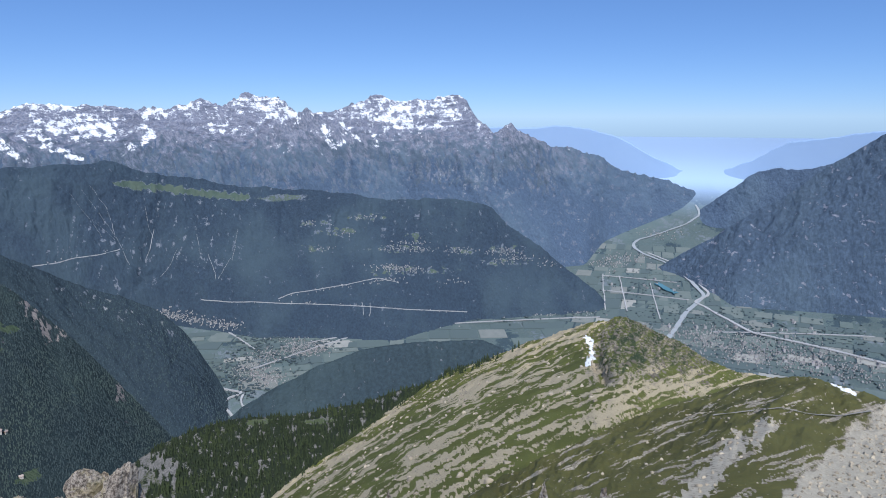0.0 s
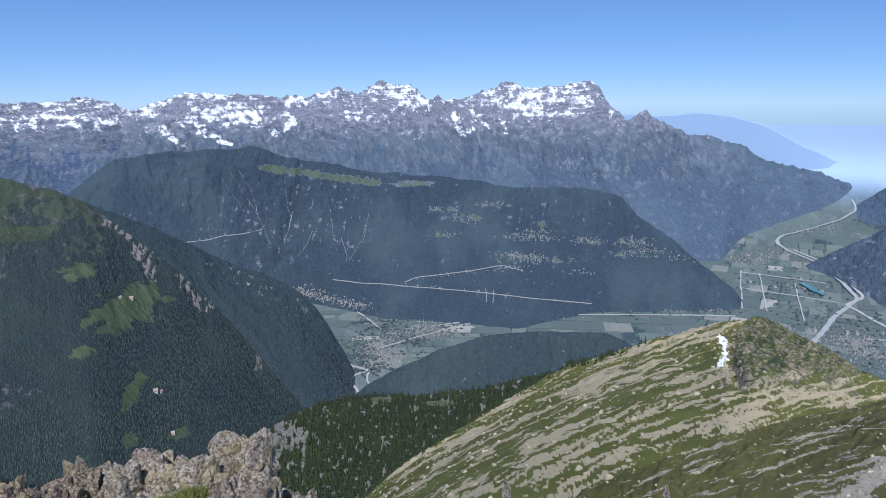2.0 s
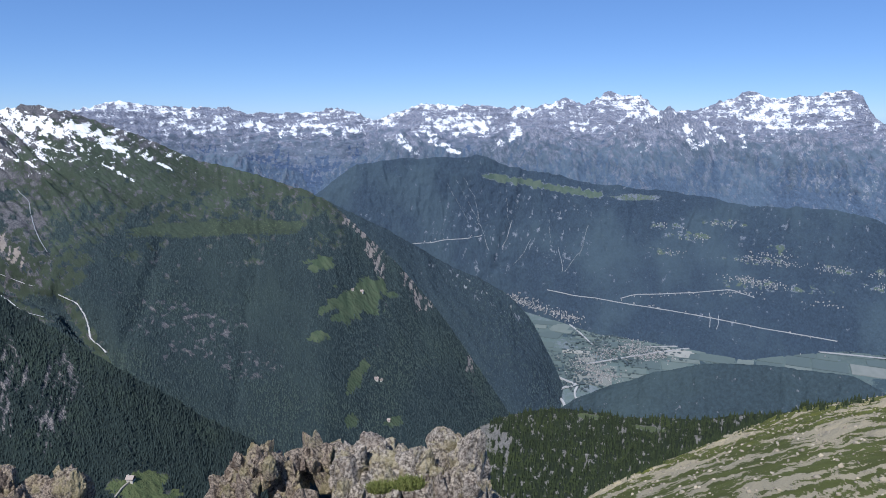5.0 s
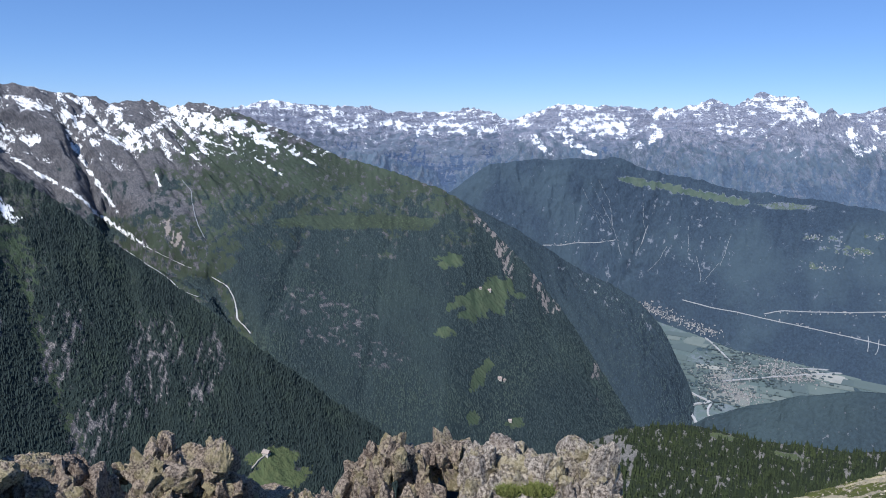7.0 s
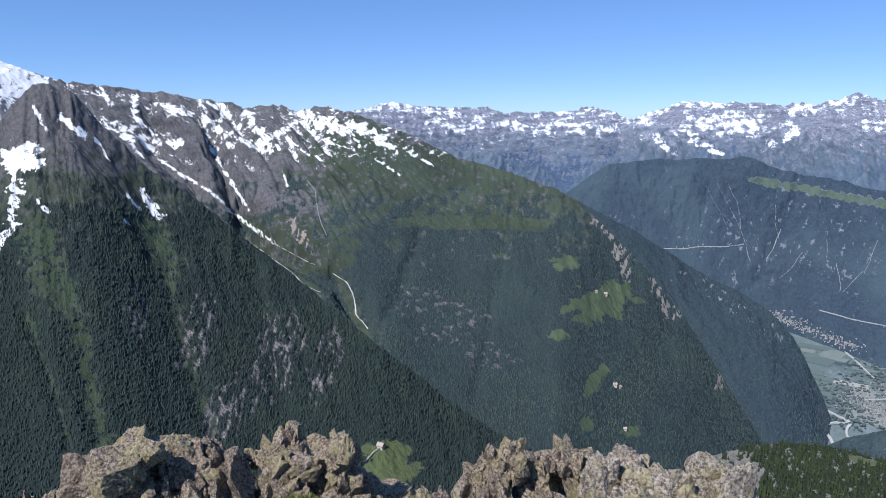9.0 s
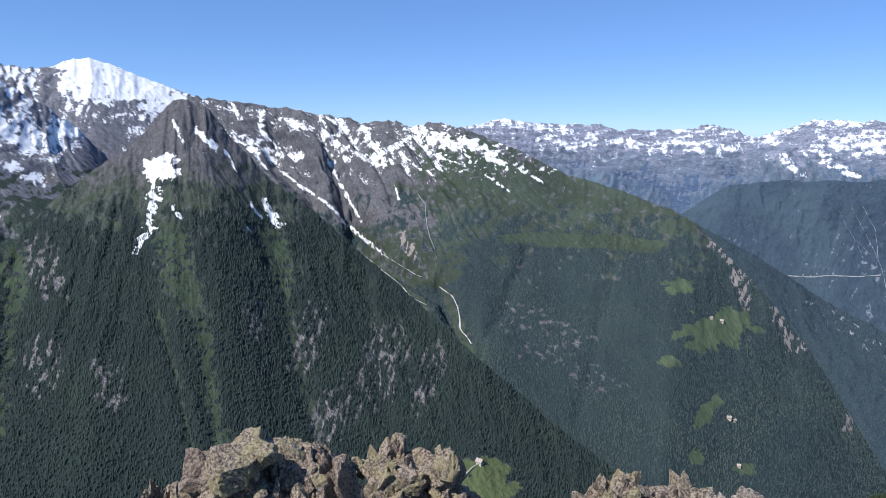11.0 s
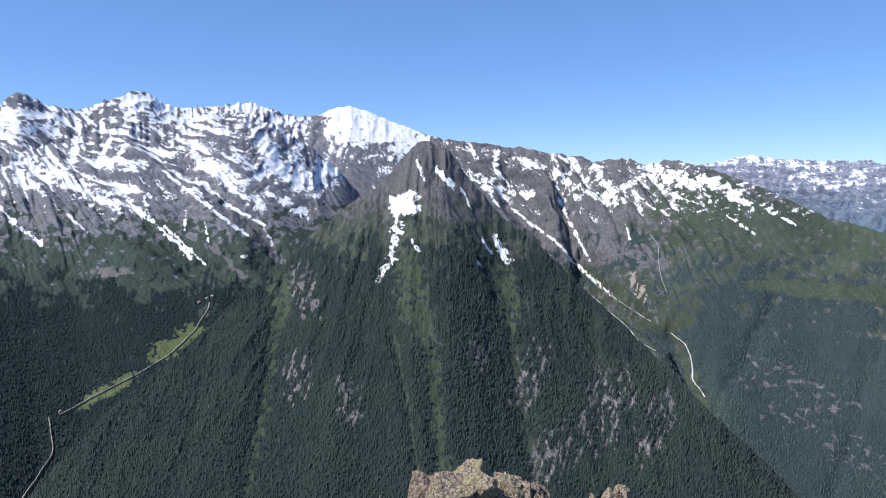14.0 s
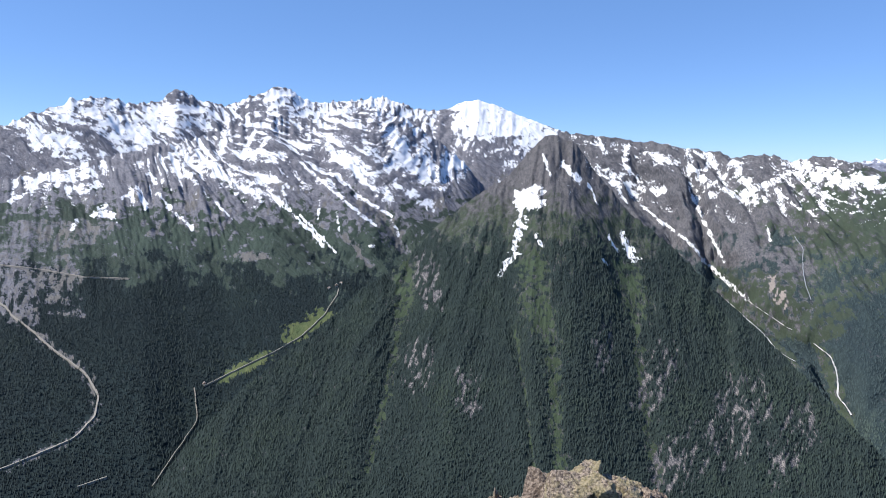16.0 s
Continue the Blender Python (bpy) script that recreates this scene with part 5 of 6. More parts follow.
def cluster(name, where, centres, count, spread, size, seed, label, flat=False):
    """A village: many small gabled houses in one mesh."""
    rng = np.random.RandomState(seed)
    V, F4, F3 = [], [], []
    for _ in range(count):
        a, e = centres[rng.randint(len(centres))]
        p, f = where(a + rng.randn() * spread[0], e + rng.randn() * spread[1])
        l, w, h = (size * (0.7 + 0.8 * rng.rand(3)) * (1.0, 0.75, 0.55)) * f
        t = rng.rand() * 3.14
        c, s = math.cos(t), math.sin(t)
        top = 0.15 if flat else 0.75
        box = np.array([(x * l / 2, y * w / 2, z * h) for z in (-0.6, 1) for x, y in ((-1, -1), (1, -1), (1, 1), (-1, 1))] + [(-l / 2, 0, h * (1 + top)), (l / 2, 0, h * (1 + top))])
        box = np.stack([box[:, 0] * c - box[:, 1] * s, box[:, 0] * s + box[:, 1] * c, box[:, 2]], 1) + p
        b = len(V) * 10
        V.append(box)
        F4 += [[b, b + 1, b + 5, b + 4], [b + 1, b + 2, b + 6, b + 5], [b + 2, b + 3, b + 7, b + 6], [b + 3, b, b + 4, b + 7], [b + 4, b + 5, b + 9, b + 8], [b + 6, b + 7, b + 8, b + 9]]
        F3 += [[b + 5, b + 6, b + 9], [b + 7, b + 4, b + 8]]
    me = bpy.data.meshes.new(name)
    me.from_pydata(np.concatenate(V).tolist(), [], F4 + F3)
    me.materials.append(M_WALL)
    me.materials.append(M_ROOF)
    roof = np.zeros(len(me.polygons), np.int32)
    roof[: len(F4)] = np.tile([0, 0, 0, 0, 1, 1], len(F4) // 6)
    me.polygons.foreach_set("material_index", roof)
    return tagged(new(name, me), label, "village", kind="stuff")


cluster("hillside_village", b_hill.spot, [(4.2, -10.9), (3.2, -10.4), (5.2, -12.4), (2.8, -12.7), (4.2, -12.6), (-4.7, -11.1), (-4.7, -11.95), (-6, -11.6), (-1, -11.1), (2.2, -11.0)], 520, (0.75, 0.16), 7, 1, "scattered pale houses of a hillside village")
cluster("hillside_village", b_hill.spot, [(10.7, -10.75), (8.6, -9.5), (11, -8.6), (6.8, -8.2), (-8.3, -12.0), (5, -13.5), (-0.5, -13.7)], 130, (0.7, 0.14), 8, 2, "scattered pale houses on the wooded slope")
cluster("roadside_hamlet", b_hill.spot, [(13.5 - 0.8 * n, -14.45 + 0.09 * n) for n in range(12)] + [(30.5, -10.45), (28.5, -10.2), (26.5, -9.95)] + [(16 - 1.3 * n, -14.8 - 0.11 * n) for n in range(13)], 75, (0.35, 0.08), 7, 9, "pale houses strung along a hillside road")
cluster("valley_town", floor_spot, [(17.2, -20.1), (15.4, -19.1), (13.1, -18.4), (11.5, -19.0), (15.4, -21.1), (14.6, -17.3), (16.4, -20.6), (12.5, -18.9)], 1000, (0.85, 0.28), 6.5, 3, "dense small town of pale houses on the valley floor")
cluster("valley_village", b_hill.spot, [(23.4, -15.0), (22.2, -15.4), (20.8, -15.9), (19.5, -16.2), (18.2, -16.6)], 300, (0.6, 0.16), 8, 4, "pale houses of a village at the valley mouth")
cluster("valley_village", floor_spot, [(9.2, -17.6), (2.6, -17.3), (-2, -16.6), (-5, -16.1), (-4.3, -15.9), (-7, -16.2), (-11, -15.9), (6, -17.4)], 330, (1.1, 0.12), 7.5, 5, "strung-out pale houses beside vineyards")
cluster("plain_town", floor_spot, [(-14.1, -11.6), (-13.5, -11.9), (-15, -11.2), (-17.5, -9.3)], 220, (0.9, 0.25), 11, 6, "pale distant town at the foot of the mountain")
cluster("plain_town", floor_spot, [(-23.6, -16.9), (-25, -18.1), (-29.7, -18.1), (-27, -17.4), (-20.6, -16.8), (-32, -17.9), (-22.5, -17.6)], 1100, (2.2, 0.45), 8, 7, "spread-out town of pale roofs on the plain")
cluster("warehouses", floor_spot, [(-25, -17.6), (-29, -17.8), (-31, -17.3), (-23.5, -16.2), (-27.5, -15.6), (-18, -13.6)], 50, (1.8, 0.35), 24, 8, "large pale industrial halls on the plain", flat=True)

def valley_trees(centres, count, spread, seed, label):
    """Copses, orchards and hedges on the valley floor: many small round-topped trees in one mesh."""
    rng = np.random.RandomState(seed)
    v, faces = ball(1)
    V = []
    for _ in range(count):
        a, e = centres[rng.randint(len(centres))]
        p, f = floor_spot(a + rng.randn() * spread[0], e + rng.randn() * spread[1])
        r = (4 + 7 * rng.rand() ** 2) * f
        V.append(v * (0.7 + 0.6 * rng.rand(len(v), 1)) * np.array([r * (1 + rng.rand()), r * (1 + rng.rand()), r * 0.8]) + p)
    idx = (faces[None] + (np.arange(count) * len(v))[:, None, None]).reshape(-1, 3)
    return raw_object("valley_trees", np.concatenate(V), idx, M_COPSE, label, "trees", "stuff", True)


# ---- fields on the plain ----
M_FIELD = bpy.data.materials.new("crop_field_haze_tint")
M_FIELD.use_nodes = True
nt = M_FIELD.node_tree
rnd = nt.nodes.new("ShaderNodeObjectInfo").outputs["Random"]
# Crop colours shifted towards blue to stand in for distance haze.
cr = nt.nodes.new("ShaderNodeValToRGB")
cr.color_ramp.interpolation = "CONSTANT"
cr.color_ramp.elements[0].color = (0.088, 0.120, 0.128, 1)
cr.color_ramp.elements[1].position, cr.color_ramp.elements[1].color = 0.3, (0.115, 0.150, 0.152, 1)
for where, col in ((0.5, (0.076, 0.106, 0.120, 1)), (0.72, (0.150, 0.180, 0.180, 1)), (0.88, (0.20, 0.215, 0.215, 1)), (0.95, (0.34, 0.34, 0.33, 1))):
    stop = cr.color_ramp.elements.new(where)
    stop.color = col
nt.links.new(rnd, cr.inputs[0])
fco = nt.nodes.new("ShaderNodeTexCoord").outputs["Object"]
nt.links.new(mix_col(nt, math_node(nt, "MULTIPLY", noise_tex(nt, fco, 0.03, 5), 0.6), cr.outputs[0], (0.06, 0.09, 0.085)), nt.nodes["Principled BSDF"].inputs["Base Color"])
nt.nodes["Principled BSDF"].inputs["Roughness"].default_value = 0.95


def fields(bearing, u0, u1, v0, v1, du, dv, seed, keep, most):
    """A patchwork of crop strips, each a thin slab of its own, laid out along a bearing."""
    rng = np.random.RandomState(seed)
    ca, sa = math.cos(radians(bearing)), math.sin(radians(bearing))
    made, v = 0, v0
    while v < v1 and made < most:
        hv = dv * (0.6 + 0.8 * rng.rand())
        u = u0 + rng.rand() * du
        while u < u1 and made < most:
            hu = du * (0.5 + rng.rand())
            if rng.rand() < keep:
                top = []
                for x, y in ((u, v), (u + hu - 18, v), (u + hu - 18, v + hv - 18), (u, v + hv - 18)):
                    d = math.hypot(x, y)
                    f = float(squeeze(d)) / d
                    top.append(((x * ca - y * sa) * f, (x * sa + y * ca) * f, -1896.5 * f, f))
                me = bpy.data.meshes.new("field")
                me.from_pydata([q[:3] for q in top] + [(q[0], q[1], q[2] - 5 * q[3]) for q in top], [], [(0, 1, 2, 3), (0, 4, 5, 1), (1, 5, 6, 2), (2, 6, 7, 3), (3, 7, 4, 0)])
                me.materials.append(M_FIELD)
                tagged(new("field", me), "rectangular crop field on the river plain", "field", "fields of the plain")
                made += 1
            u += hu
        v += hv


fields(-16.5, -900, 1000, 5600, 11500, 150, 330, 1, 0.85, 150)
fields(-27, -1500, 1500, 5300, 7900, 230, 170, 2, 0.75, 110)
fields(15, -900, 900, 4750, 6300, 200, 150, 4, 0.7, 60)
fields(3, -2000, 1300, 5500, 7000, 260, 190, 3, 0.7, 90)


valley_trees([(17.5, -20.6), (15.5, -18.6), (13.5, -19.6), (18.2, -19.6), (16.4, -17.7), (11, -18.2), (17.6, -21.6)], 700, (0.9, 0.5), 71, "dark copses and garden trees round the valley town")
valley_trees([(8, -17.2), (3, -16.9), (-2, -16.6), (-7, -16.3), (-11, -15.8), (12, -17.6)], 450, (1.8, 0.3), 72, "dark hedges and orchards beside the vineyards")
valley_trees([(-15, -13.8), (-17, -12.2), (-19, -15.6), (-23, -15.6), (-27, -16.4), (-31, -16), (-24, -17.6), (-30, -18)], 900, (2.0, 0.7), 73, "dark hedges and copses on the river plain")

# ---- chalets ----
M_TIMBER = plain_material("weathered_timber", (0.12, 0.075, 0.045), (0.24, 0.16, 0.10), island=False, scale=1.0)
M_SLATE = plain_material("slate_roof", (0.22, 0.19, 0.18), (0.38, 0.32, 0.29), island=False, scale=1.0)
M_PLASTER = plain_material("chalet_plaster", (0.36, 0.34, 0.31), (0.48, 0.46, 0.42), island=False, scale=1.0)
M_PANE = plain_material("dark_window", (0.02, 0.025, 0.03), (0.04, 0.045, 0.05), rough=0.2, island=False)


def part(name, bm, material, parent, label=""):
    me = bpy.data.meshes.new(name)
    bm.to_mesh(me)
    bm.free()
    me.materials.append(material)
    ob = new(name, me)
    ob.parent = parent
    return tagged(ob, label)


def block(x0, x1, y0, y1, z0, z1):
    bm = bmesh.new()
    bmesh.ops.create_cube(bm, size=1.0)
    for v in bm.verts:
        v.co = ((x0 + x1) / 2 + v.co.x * (x1 - x0), (y0 + y1) / 2 + v.co.y * (y1 - y0), (z0 + z1) / 2 + v.co.z * (z1 - z0))
    return bm


def chalet(where, az, el, size, turn, label):
    """A farmhouse: stone storey, timber storey, gabled roof with eaves, chimney, door and windows."""
    p, f = where(az, el)
    root = tagged(new("chalet"), label, "house", "mountain chalets")
    root.matrix_basis = Matrix.Translation(p.tolist()) @ Matrix.Rotation(radians(turn), 4, "Z") @ Matrix.Scale(size * f, 4)
    part("stone_base", block(-0.5, 0.5, -0.38, 0.38, -0.4, 0.26), M_PLASTER, root, "pale plastered ground floor")
    bm = block(-0.5, 0.5, -0.38, 0.38, 0.26, 0.5)
    ridge = [bm.verts.new((x, 0, 0.82)) for x in (-0.5, 0.5)]
    top = {(v.co.x > 0, v.co.y > 0): v for v in bm.verts if abs(v.co.z - 0.5) < 1e-4}
    bm.faces.new((top[(False, False)], top[(False, True)], ridge[0]))
    bm.faces.new((top[(True, True)], top[(True, False)], ridge[1]))
    part("timber_storey", bm, M_TIMBER, root, "brown timber upper floor")
    for side in (-1, 1):
        bm = bmesh.new()
        low, high = [(x, side * 0.52, 0.42) for x in (-0.6, 0.6)], [(x, 0, 0.86) for x in (-0.6, 0.6)]
        vs = [bm.verts.new(q) for q in (low[0], low[1], high[1], high[0])] + [bm.verts.new((q[0], q[1], q[2] - 0.05)) for q in (low[0], low[1], high[1], high[0])]
        for q in ((0, 1, 2, 3), (7, 6, 5, 4), (0, 4, 5, 1), (1, 5, 6, 2), (2, 6, 7, 3), (3, 7, 4, 0)):
            bm.faces.new([vs[i] for i in q])
        part("roof_slope", bm, M_SLATE, root, "grey-brown slate roof slope")
    part("chimney", block(0.18, 0.28, 0.08, 0.18, 0.6, 1.0), M_PLASTER, root)
    part("door", block(-0.08, 0.08, -0.395, -0.381, -0.02, 0.2), M_TIMBER, root)
    for x in (-0.34, -0.2, 0.2, 0.34):
        part("window", block(x - 0.05, x + 0.05, -0.39, -0.381, 0.32, 0.42), M_PANE, root)
    return root


chalet(d_peak.spot, 55.9, -27.15, 17, 200, "pale farmhouse with pitched roof on a green meadow")
for az, el, size, turn, where in ((35.3, -21.8, 15, 30, c_spur.spot), (34.9, -21.9, 11, 80, c_spur.spot), (36.4, -14.6, 14, 20, c_spur.spot), (37.2, -14.4, 10, 60, c_spur.spot), (97.6, -10.3, 16, 10, e_front.spot), (97.2, -10.1, 12, 50, e_front.spot), (98.3, -10.5, 12, 120, e_front.spot), (108.4, -17.6, 13, 20, e_front.spot), (34.3, -25.1, 12, 40, c_spur.spot)):
    chalet(where, az, el, size, turn, "small timber mountain chalet beside a meadow")


# ---- rocks of the summit ----
def rock_material(name, dark, light, lichen):
    """Fractured gneiss with rusty stains, white crust lichen (its share: lichen) and yellow map lichen."""
    mat, nt, bsdf = node_material(name)
    co = nt.nodes.new("ShaderNodeTexCoord").outputs["Object"]
    big, mid, fine = noise_tex(nt, co, 1.6, 4), noise_tex(nt, co, 7, 7, 0.65), noise_tex(nt, co, 34, 8, 0.7)
    obr = nt.nodes.new("ShaderNodeObjectInfo").outputs["Random"]
    col = mix_col(nt, ramp(nt, fine, 0.38, 0.62), dark, light)
    col = mix_col(nt, math_node(nt, "MULTIPLY", ramp(nt, mid, 0.5, 0.68), 0.75), col, (0.105, 0.075, 0.055))
    col = mix_col(nt, math_node(nt, "MULTIPLY", ramp(nt, math_node(nt, "ADD", big, math_node(nt, "MULTIPLY", fine, 0.25)), 0.72, 0.8), 0.6), col, (0.25, 0.15, 0.09))
    vor = add(nt, "ShaderNodeTexVoronoi", Scale=26.0)
    nt.links.new(co, vor.inputs["Vector"])
    spots = ramp(nt, math_node(nt, "ADD", vor.outputs["Distance"], math_node(nt, "MULTIPLY", mid, 0.55)), 0.62, 0.50)
    col = mix_col(nt, math_node(nt, "MULTIPLY", math_node(nt, "MULTIPLY", spots, ramp(nt, big, 0.4 - 0.3 * lichen, 0.6 - 0.3 * lichen)), 0.15 + 0.5 * lichen), col, (0.47, 0.45, 0.42))
    yel = math_node(nt, "ADD", math_node(nt, "ADD", big, math_node(nt, "MULTIPLY", mid, 0.5)), math_node(nt, "MULTIPLY", obr, 0.16))
    yel = ramp(nt, math_node(nt, "ADD", yel, math_node(nt, "MULTIPLY", fine, 0.25)), 0.93, 1.06)
    col = mix_col(nt, math_node(nt, "MULTIPLY", yel, 0.5), col, (0.34, 0.30, 0.15))
    col = mix_col(nt, math_node(nt, "MULTIPLY", ramp(nt, obr, 0.55, 0.0), 0.3), col, (0.115, 0.082, 0.070))
    nt.links.new(col, bsdf.inputs["Base Color"])
    bsdf.inputs["Roughness"].default_value = 0.88
    bsdf.inputs["Specular IOR Level"].default_value = 0.25
    relief = add(nt, "ShaderNodeBump", Strength=1.0, Distance=0.05)
    nt.links.new(math_node(nt, "ADD", mid, math_node(nt, "MULTIPLY", fine, 0.8)), relief.inputs["Height"])
    nt.links.new(relief.outputs[0], bsdf.inputs["Normal"])
    return mat


M_ROCK = rock_material("lichen_gneiss", (0.066, 0.050, 0.041), (0.42, 0.345, 0.275), 0.0)
M_ROCK_PALE = rock_material("pale_lichen_gneiss", (0.090, 0.074, 0.062), (0.52, 0.46, 0.395), 0.25)


def boulder_shape(level, seed, count=6):
    """A broken outcrop block: the union of a few flat-faced wedges grown from one heart, so that it has points, notches and sharp edges."""
    rng = np.random.RandomState(seed)
    v, faces = ball(level)
    foliation = np.linalg.qr(np.array([[1, 0.25, 0.45], [0, 1, 0.3], [0.3, 0, 1]]) + 0.45 * rng.randn(3, 3))[0].T
    rad = np.zeros(len(v))
    for k in range(count):
        cuts = 11
        n = foliation[rng.randint(0, 3, cuts)] * rng.choice((-1, 1), (cuts, 1)) + 0.3 * rng.randn(cuts, 3)
        n[:4] = rng.randn(4, 3)
        n /= np.linalg.norm(n, axis=1, keepdims=True)
        way = rng.randn(3)
        way[2] = abs(way[2]) * 1.2
        way /= np.linalg.norm(way)
        h = (0.22 + 0.25 * rng.rand(cuts)) * (1 + 1.1 * np.clip(n @ way, 0, 1))
        rad = np.maximum(rad, np.minimum((h / np.clip(v @ n.T, 1e-3, None)).min(1), 1.2))
    p = v * rad[:, None]
    q = fbm(p[:, 0] * 7 + p[:, 2] * 4, p[:, 1] * 7 - p[:, 2] * 5, seed % 200, 5, 0.7)
    return p * (1 + 0.06 * q)[:, None], faces


def boulder(az, el_top, wide, dist, seed, tall=4.5, level=5):
    """A block on the summit edge, by bearing, top, width and height in degrees, and distance."""
    rng = np.random.RandomState(seed + 900)
    p, faces = boulder_shape(level, seed)
    turn = Euler((rng.uniform(-0.2, 0.2), rng.uniform(-0.25, 0.25), rng.uniform(0, 6.28))).to_matrix()
    p = p @ np.array(turn).T
    p = (p - p.min(0)) / (p.max(0) - p.min(0)) - (0.5, 0.5, 0.0)
    z1 = dist * math.tan(radians(el_top))
    z0 = dist * math.tan(radians(el_top - tall))
    half = dist * radians(wide)
    a = radians(az)
    x, y = p[:, 0] * half, p[:, 1] * half * rng.uniform(0.8, 1.3)
    pos = np.stack([x * math.cos(a) - y * math.sin(a), x * math.sin(a) + y * math.cos(a), (z1 - z0) * p[:, 2]], 1)
    pale = az < 40
    ob = raw_object("boulder", pos, faces, M_ROCK_PALE if pale else M_ROCK, "angular pale grey boulder crusted with white lichen on the summit edge" if pale else "angular grey-brown boulder with yellow and white lichen on the summit edge", "rock")
    ob["group"] = "summit boulders"
    ob.location = (-math.sin(a) * dist, math.cos(a) * dist, z0)
    return ob


RIGHT = [(49.6, -27.4, 2.2), (47.6, -26.0, 2.0), (45.9, -25.7, 1.8), (43.9, -26.5, 2.2), (41.4, -25.8, 3.4), (38.6, -26.5, 2.2), (36.6, -25.9, 2.4), (34.6, -26.6, 2.2), (32.6, -26.7, 2.4), (30.3, -25.7, 2.4), (28.6, -26.4, 1.8), (27.3, -25.7, 1.7), (25.2, -30.4, 3.0)]
LEFT = [(84.4, -25.2, 0.8), (82.4, -25.7, 2.4), (80.0, -23.5, 3.0), (77.6, -23.0, 3.4), (74.6, -23.2, 3.2), (72.0, -24.2, 2.6), (69.6, -25.4, 2.4), (66.2, -24.7, 2.3), (64.8, -24.2, 1.9), (62.5, -25.3, 2.2), (60.8, -24.8, 1.6), (59.0, -28.0, 2.6), (56.4, -29.2, 3.0), (53.4, -30.1, 3.0), (87.2, -26.7, 1.8), (90.0, -28.2, 3.2)]
EDGE = sorted([(a, e) for a, e, w in RIGHT + LEFT])
rng = np.random.RandomState(5)
for n, (a, e, w) in enumerate(RIGHT):
    boulder(a, e, w * 1.75, 6.0 + 0.2 * math.sin(n * 2.1), 100 + n, tall=rng.uniform(3.5, 5.0))
for n, (a, e, w) in enumerate(LEFT):
    boulder(a, e, w * 1.75, 8.0 + 0.3 * math.sin(n * 1.7), 200 + n, tall=rng.uniform(3.5, 5.5))
# small splinters standing between the blocks of the edge
for n in range(85):
    a = rng.uniform(26.5, 50.5) if n % 2 else rng.uniform(59.5, 88)
    top = float(np.interp(a, [q[0] for q in EDGE], [q[1] for q in EDGE])) - rng.uniform(0.0, 1.6)
    boulder(a, top, rng.uniform(0.6, 1.6), (6.05 if a < 51 else 8.1) + rng.uniform(-0.3, 0.3), 800 + n, tall=rng.uniform(1.5, 3.0), level=4)
# the heap below and in front of the edge
for n in range(175):
    a = rng.uniform(25, 91)
    drop = 0.5 + 6.0 * rng.rand()
    top = float(np.interp(a, [q[0] for q in EDGE], [q[1] for q in EDGE])) - drop
    far = 6.0 if a < 51 else 8.0
    boulder(a, top, 1.4 + 3.2 * rng.rand() ** 1.5, far - 0.10 * drop - 0.15 * rng.rand(), 400 + n, tall=rng.uniform(2.5, 5.5), level=4)
for n, (a, e, w) in enumerate(((4.7, -30.2, 2.0), (-9.6, -29.9, 3.2), (-14.4, -29.5, 2.6), (-12, -30.4, 2.2), (23.5, -31, 3.0), (20.5, -31.5, 2.6))):
    boulder(a, e, w, 5.0 + 0.2 * n, 700 + n, tall=9.0, level=3)
# ---- loose stones on the turf ridge ----
M_STONE = plain_material("pale_stone", (0.10, 0.088, 0.07), (0.42, 0.37, 0.29), scale=1.5)


def stones(name, land, count, s0, s1, seed, label, **limits):
    at, f, rng = sown(land, count, seed, **limits)
    v, faces = ball(1)
    size = s0 + (s1 - s0) * rng.rand(count) ** 3
    shape = v[None] * (0.6 + 0.7 * rng.rand(count, len(v), 1)) * (size * f)[:, None, None] * (0.7 + 0.6 * rng.rand(count, 1, 3))
    verts = (shape + at[:, None] + np.array([0, 0, 0.1]) * size[:, None, None]).reshape(-1, 3)
    idx = (faces[None] + (np.arange(count) * len(v))[:, None, None]).reshape(-1, 3)
    return raw_object(name, verts, idx, M_STONE, label, "stones", "stuff")


stones("loose_stones", h_ridge, 6500, 0.12, 1.0, 11, "scattered pale stones on the grassy ridge", key="scree", power=1.5)
stones("boulder_field", h_near, 6500, 0.06, 0.4, 12, "field of grey boulders on the hump", key="scree", power=3)
# Flank stones coloured darker, partly to stand in for the knoll's shaded side.
M_STONE = plain_material("darkened_knoll_stone", (0.06, 0.055, 0.045), (0.20, 0.18, 0.15), scale=1.5)
stones("knoll_rocks", h_ridge, 1500, 0.25, 1.2, 13, "rough dark rocks on the knoll flank", key="grass", power=0.3, az_lo=-22, az_hi=-12.5, lo=-21)


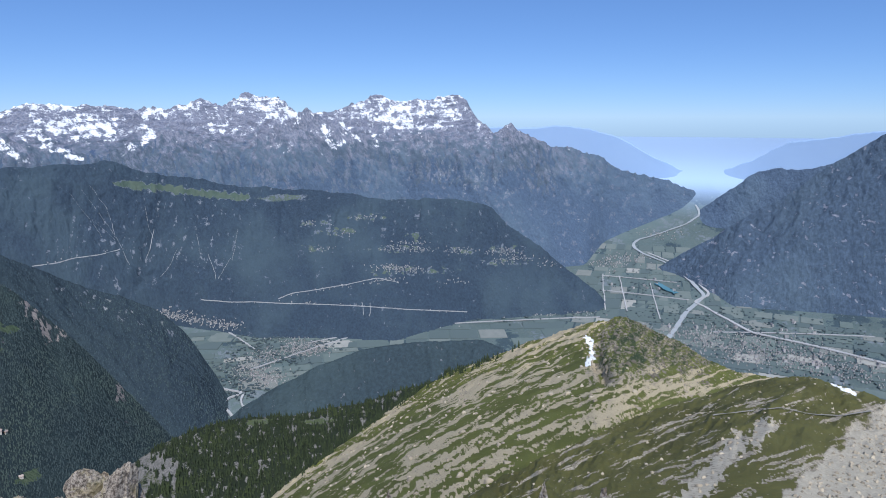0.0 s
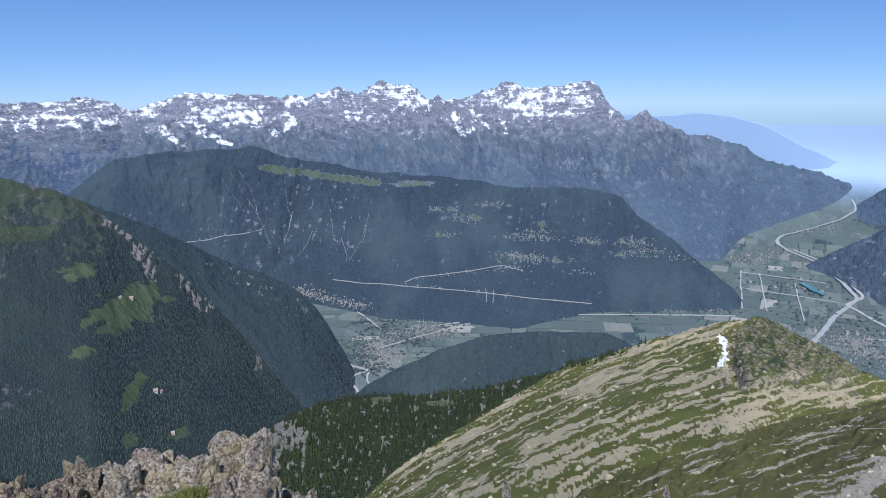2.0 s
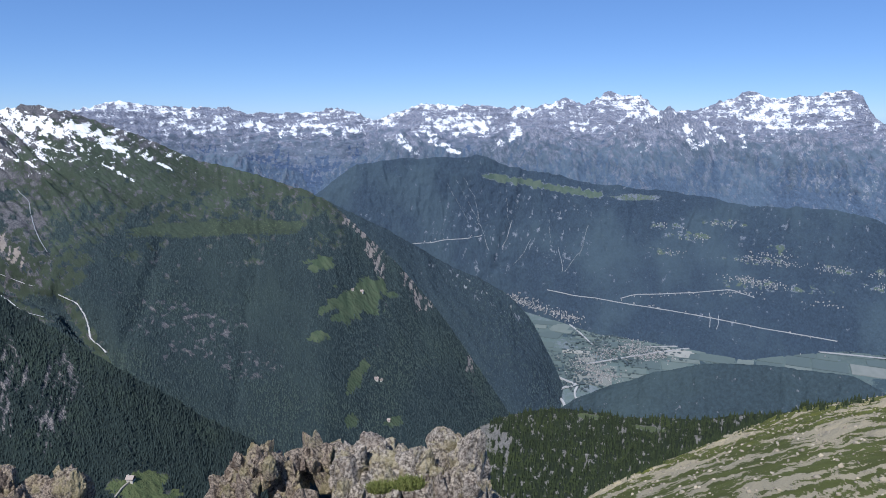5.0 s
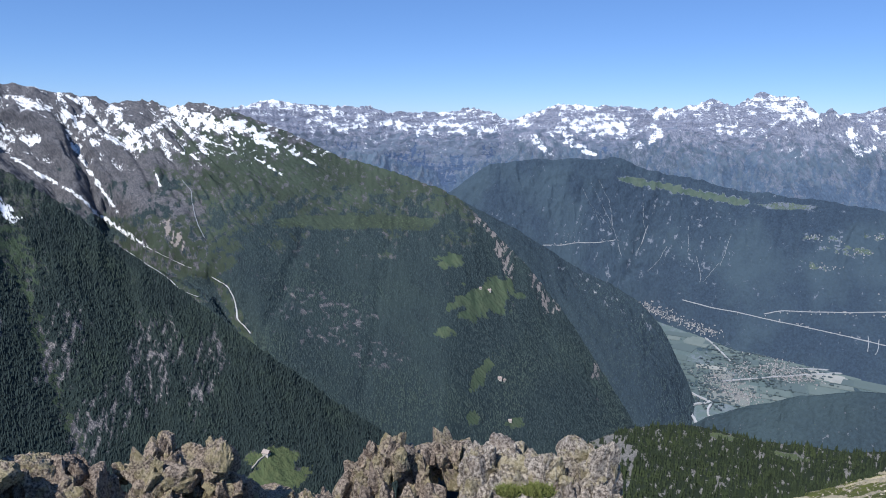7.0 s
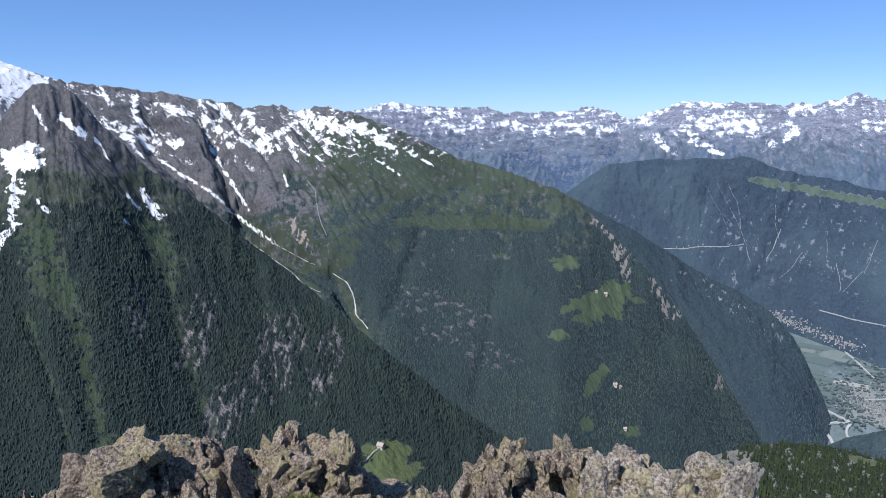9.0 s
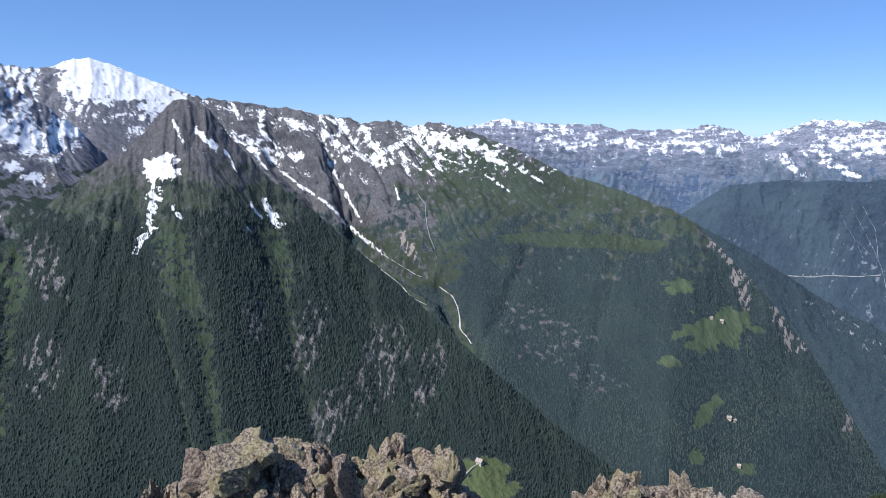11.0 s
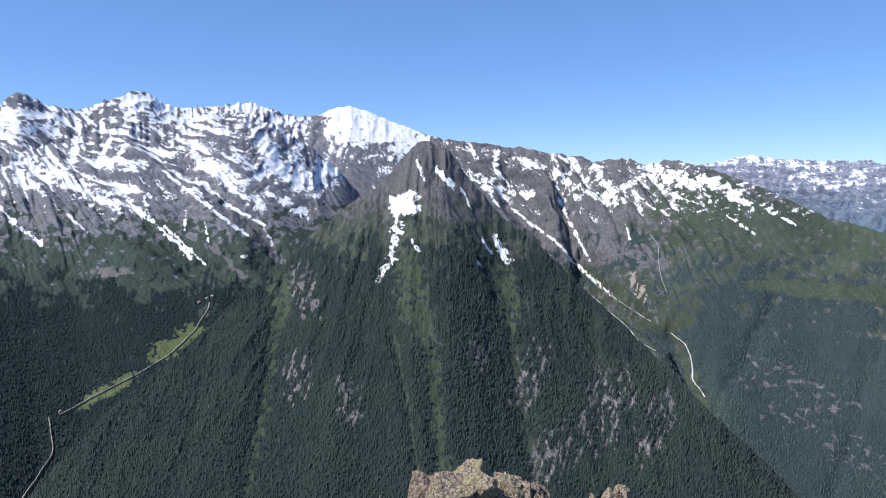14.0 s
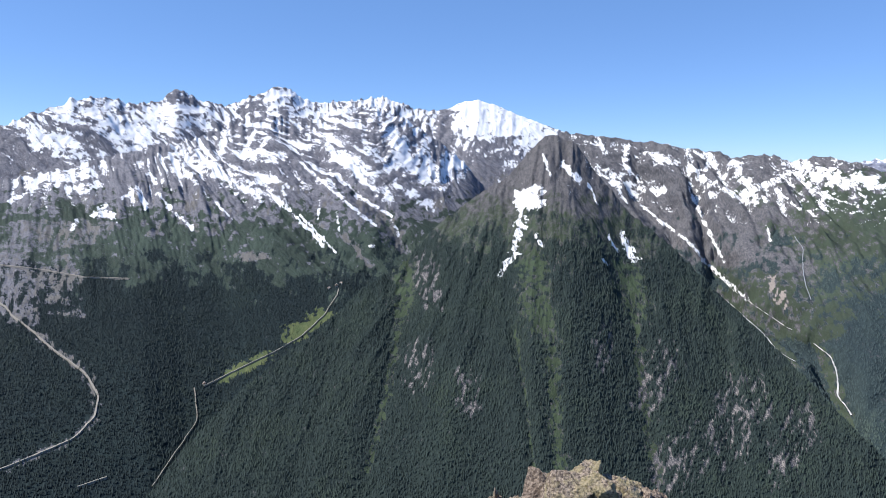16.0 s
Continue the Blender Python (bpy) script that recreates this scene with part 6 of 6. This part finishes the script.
# ---- turf among the boulders ----
M_BLADE = plain_material("alpine_grass", (0.07, 0.10, 0.022), (0.17, 0.18, 0.06), scale=6.0)


def tuft(az, el, dist, radius, seed):
    """A cushion of short grass: some hundreds of bent, tapered blades."""
    rng = np.random.RandomState(seed)
    a = radians(az)
    centre = np.array([-math.sin(a) * dist, math.cos(a) * dist, dist * math.tan(radians(el))])
    n = 900
    ang, rad = rng.rand(n) * 6.28, radius * np.sqrt(rng.rand(n))
    root = np.stack([np.cos(ang) * rad * 1.6, np.sin(ang) * rad, 0.10 * radius * np.cos(rad / radius * 1.5)], 1)
    root = np.stack([root[:, 0] * math.cos(a) - root[:, 1] * math.sin(a), root[:, 0] * math.sin(a) + root[:, 1] * math.cos(a), root[:, 2]], 1)
    high = 0.025 + 0.045 * rng.rand(n)
    lean = rng.randn(n, 3) * 0.025
    lean[:, 2] = 0
    turn = rng.rand(n) * 6.28
    side = np.stack([np.cos(turn), np.sin(turn), 0 * turn], 1) * 0.006
    midp = root + lean * 0.4 + np.array([0, 0, 0.6]) * high[:, None]
    tip = root + lean + np.array([0, 0, 1.0]) * high[:, None]
    verts = np.stack([root - side, root + side, midp + side * 0.7, midp - side * 0.7, tip], 1).reshape(-1, 3)
    b = np.arange(n)[:, None] * 5
    faces = np.concatenate([b + np.array([[0, 1, 2]]), b + np.array([[0, 2, 3]]), b + np.array([[3, 2, 4]])])
    ob = raw_object("grass_tuft", verts, faces, M_BLADE, "cushion of short green alpine grass between boulders", "grass", "stuff")
    ob.location = centre
    return ob


for n, (az, el, dist, radius) in enumerate(((65.2, -30.2, 7.0, 0.22), (63.6, -30.6, 6.9, 0.16), (36.0, -30.2, 5.0, 0.06), (84.4, -28.0, 7.0, 0.15), (33.4, -30.0, 5.0, 0.08))):
    tuft(az, el, dist, radius, n)
ribbon("footpath", h_near.spot, [(-33.5, -20.6), (-31.5, -21.4), (-29.5, -21.7), (-27.5, -21.6), (-25, -22.3), (-22.5, -23)], 0.4, M_TRACK, "narrow pale footpath across the grassy hump", "path", 0.35, 70, False)
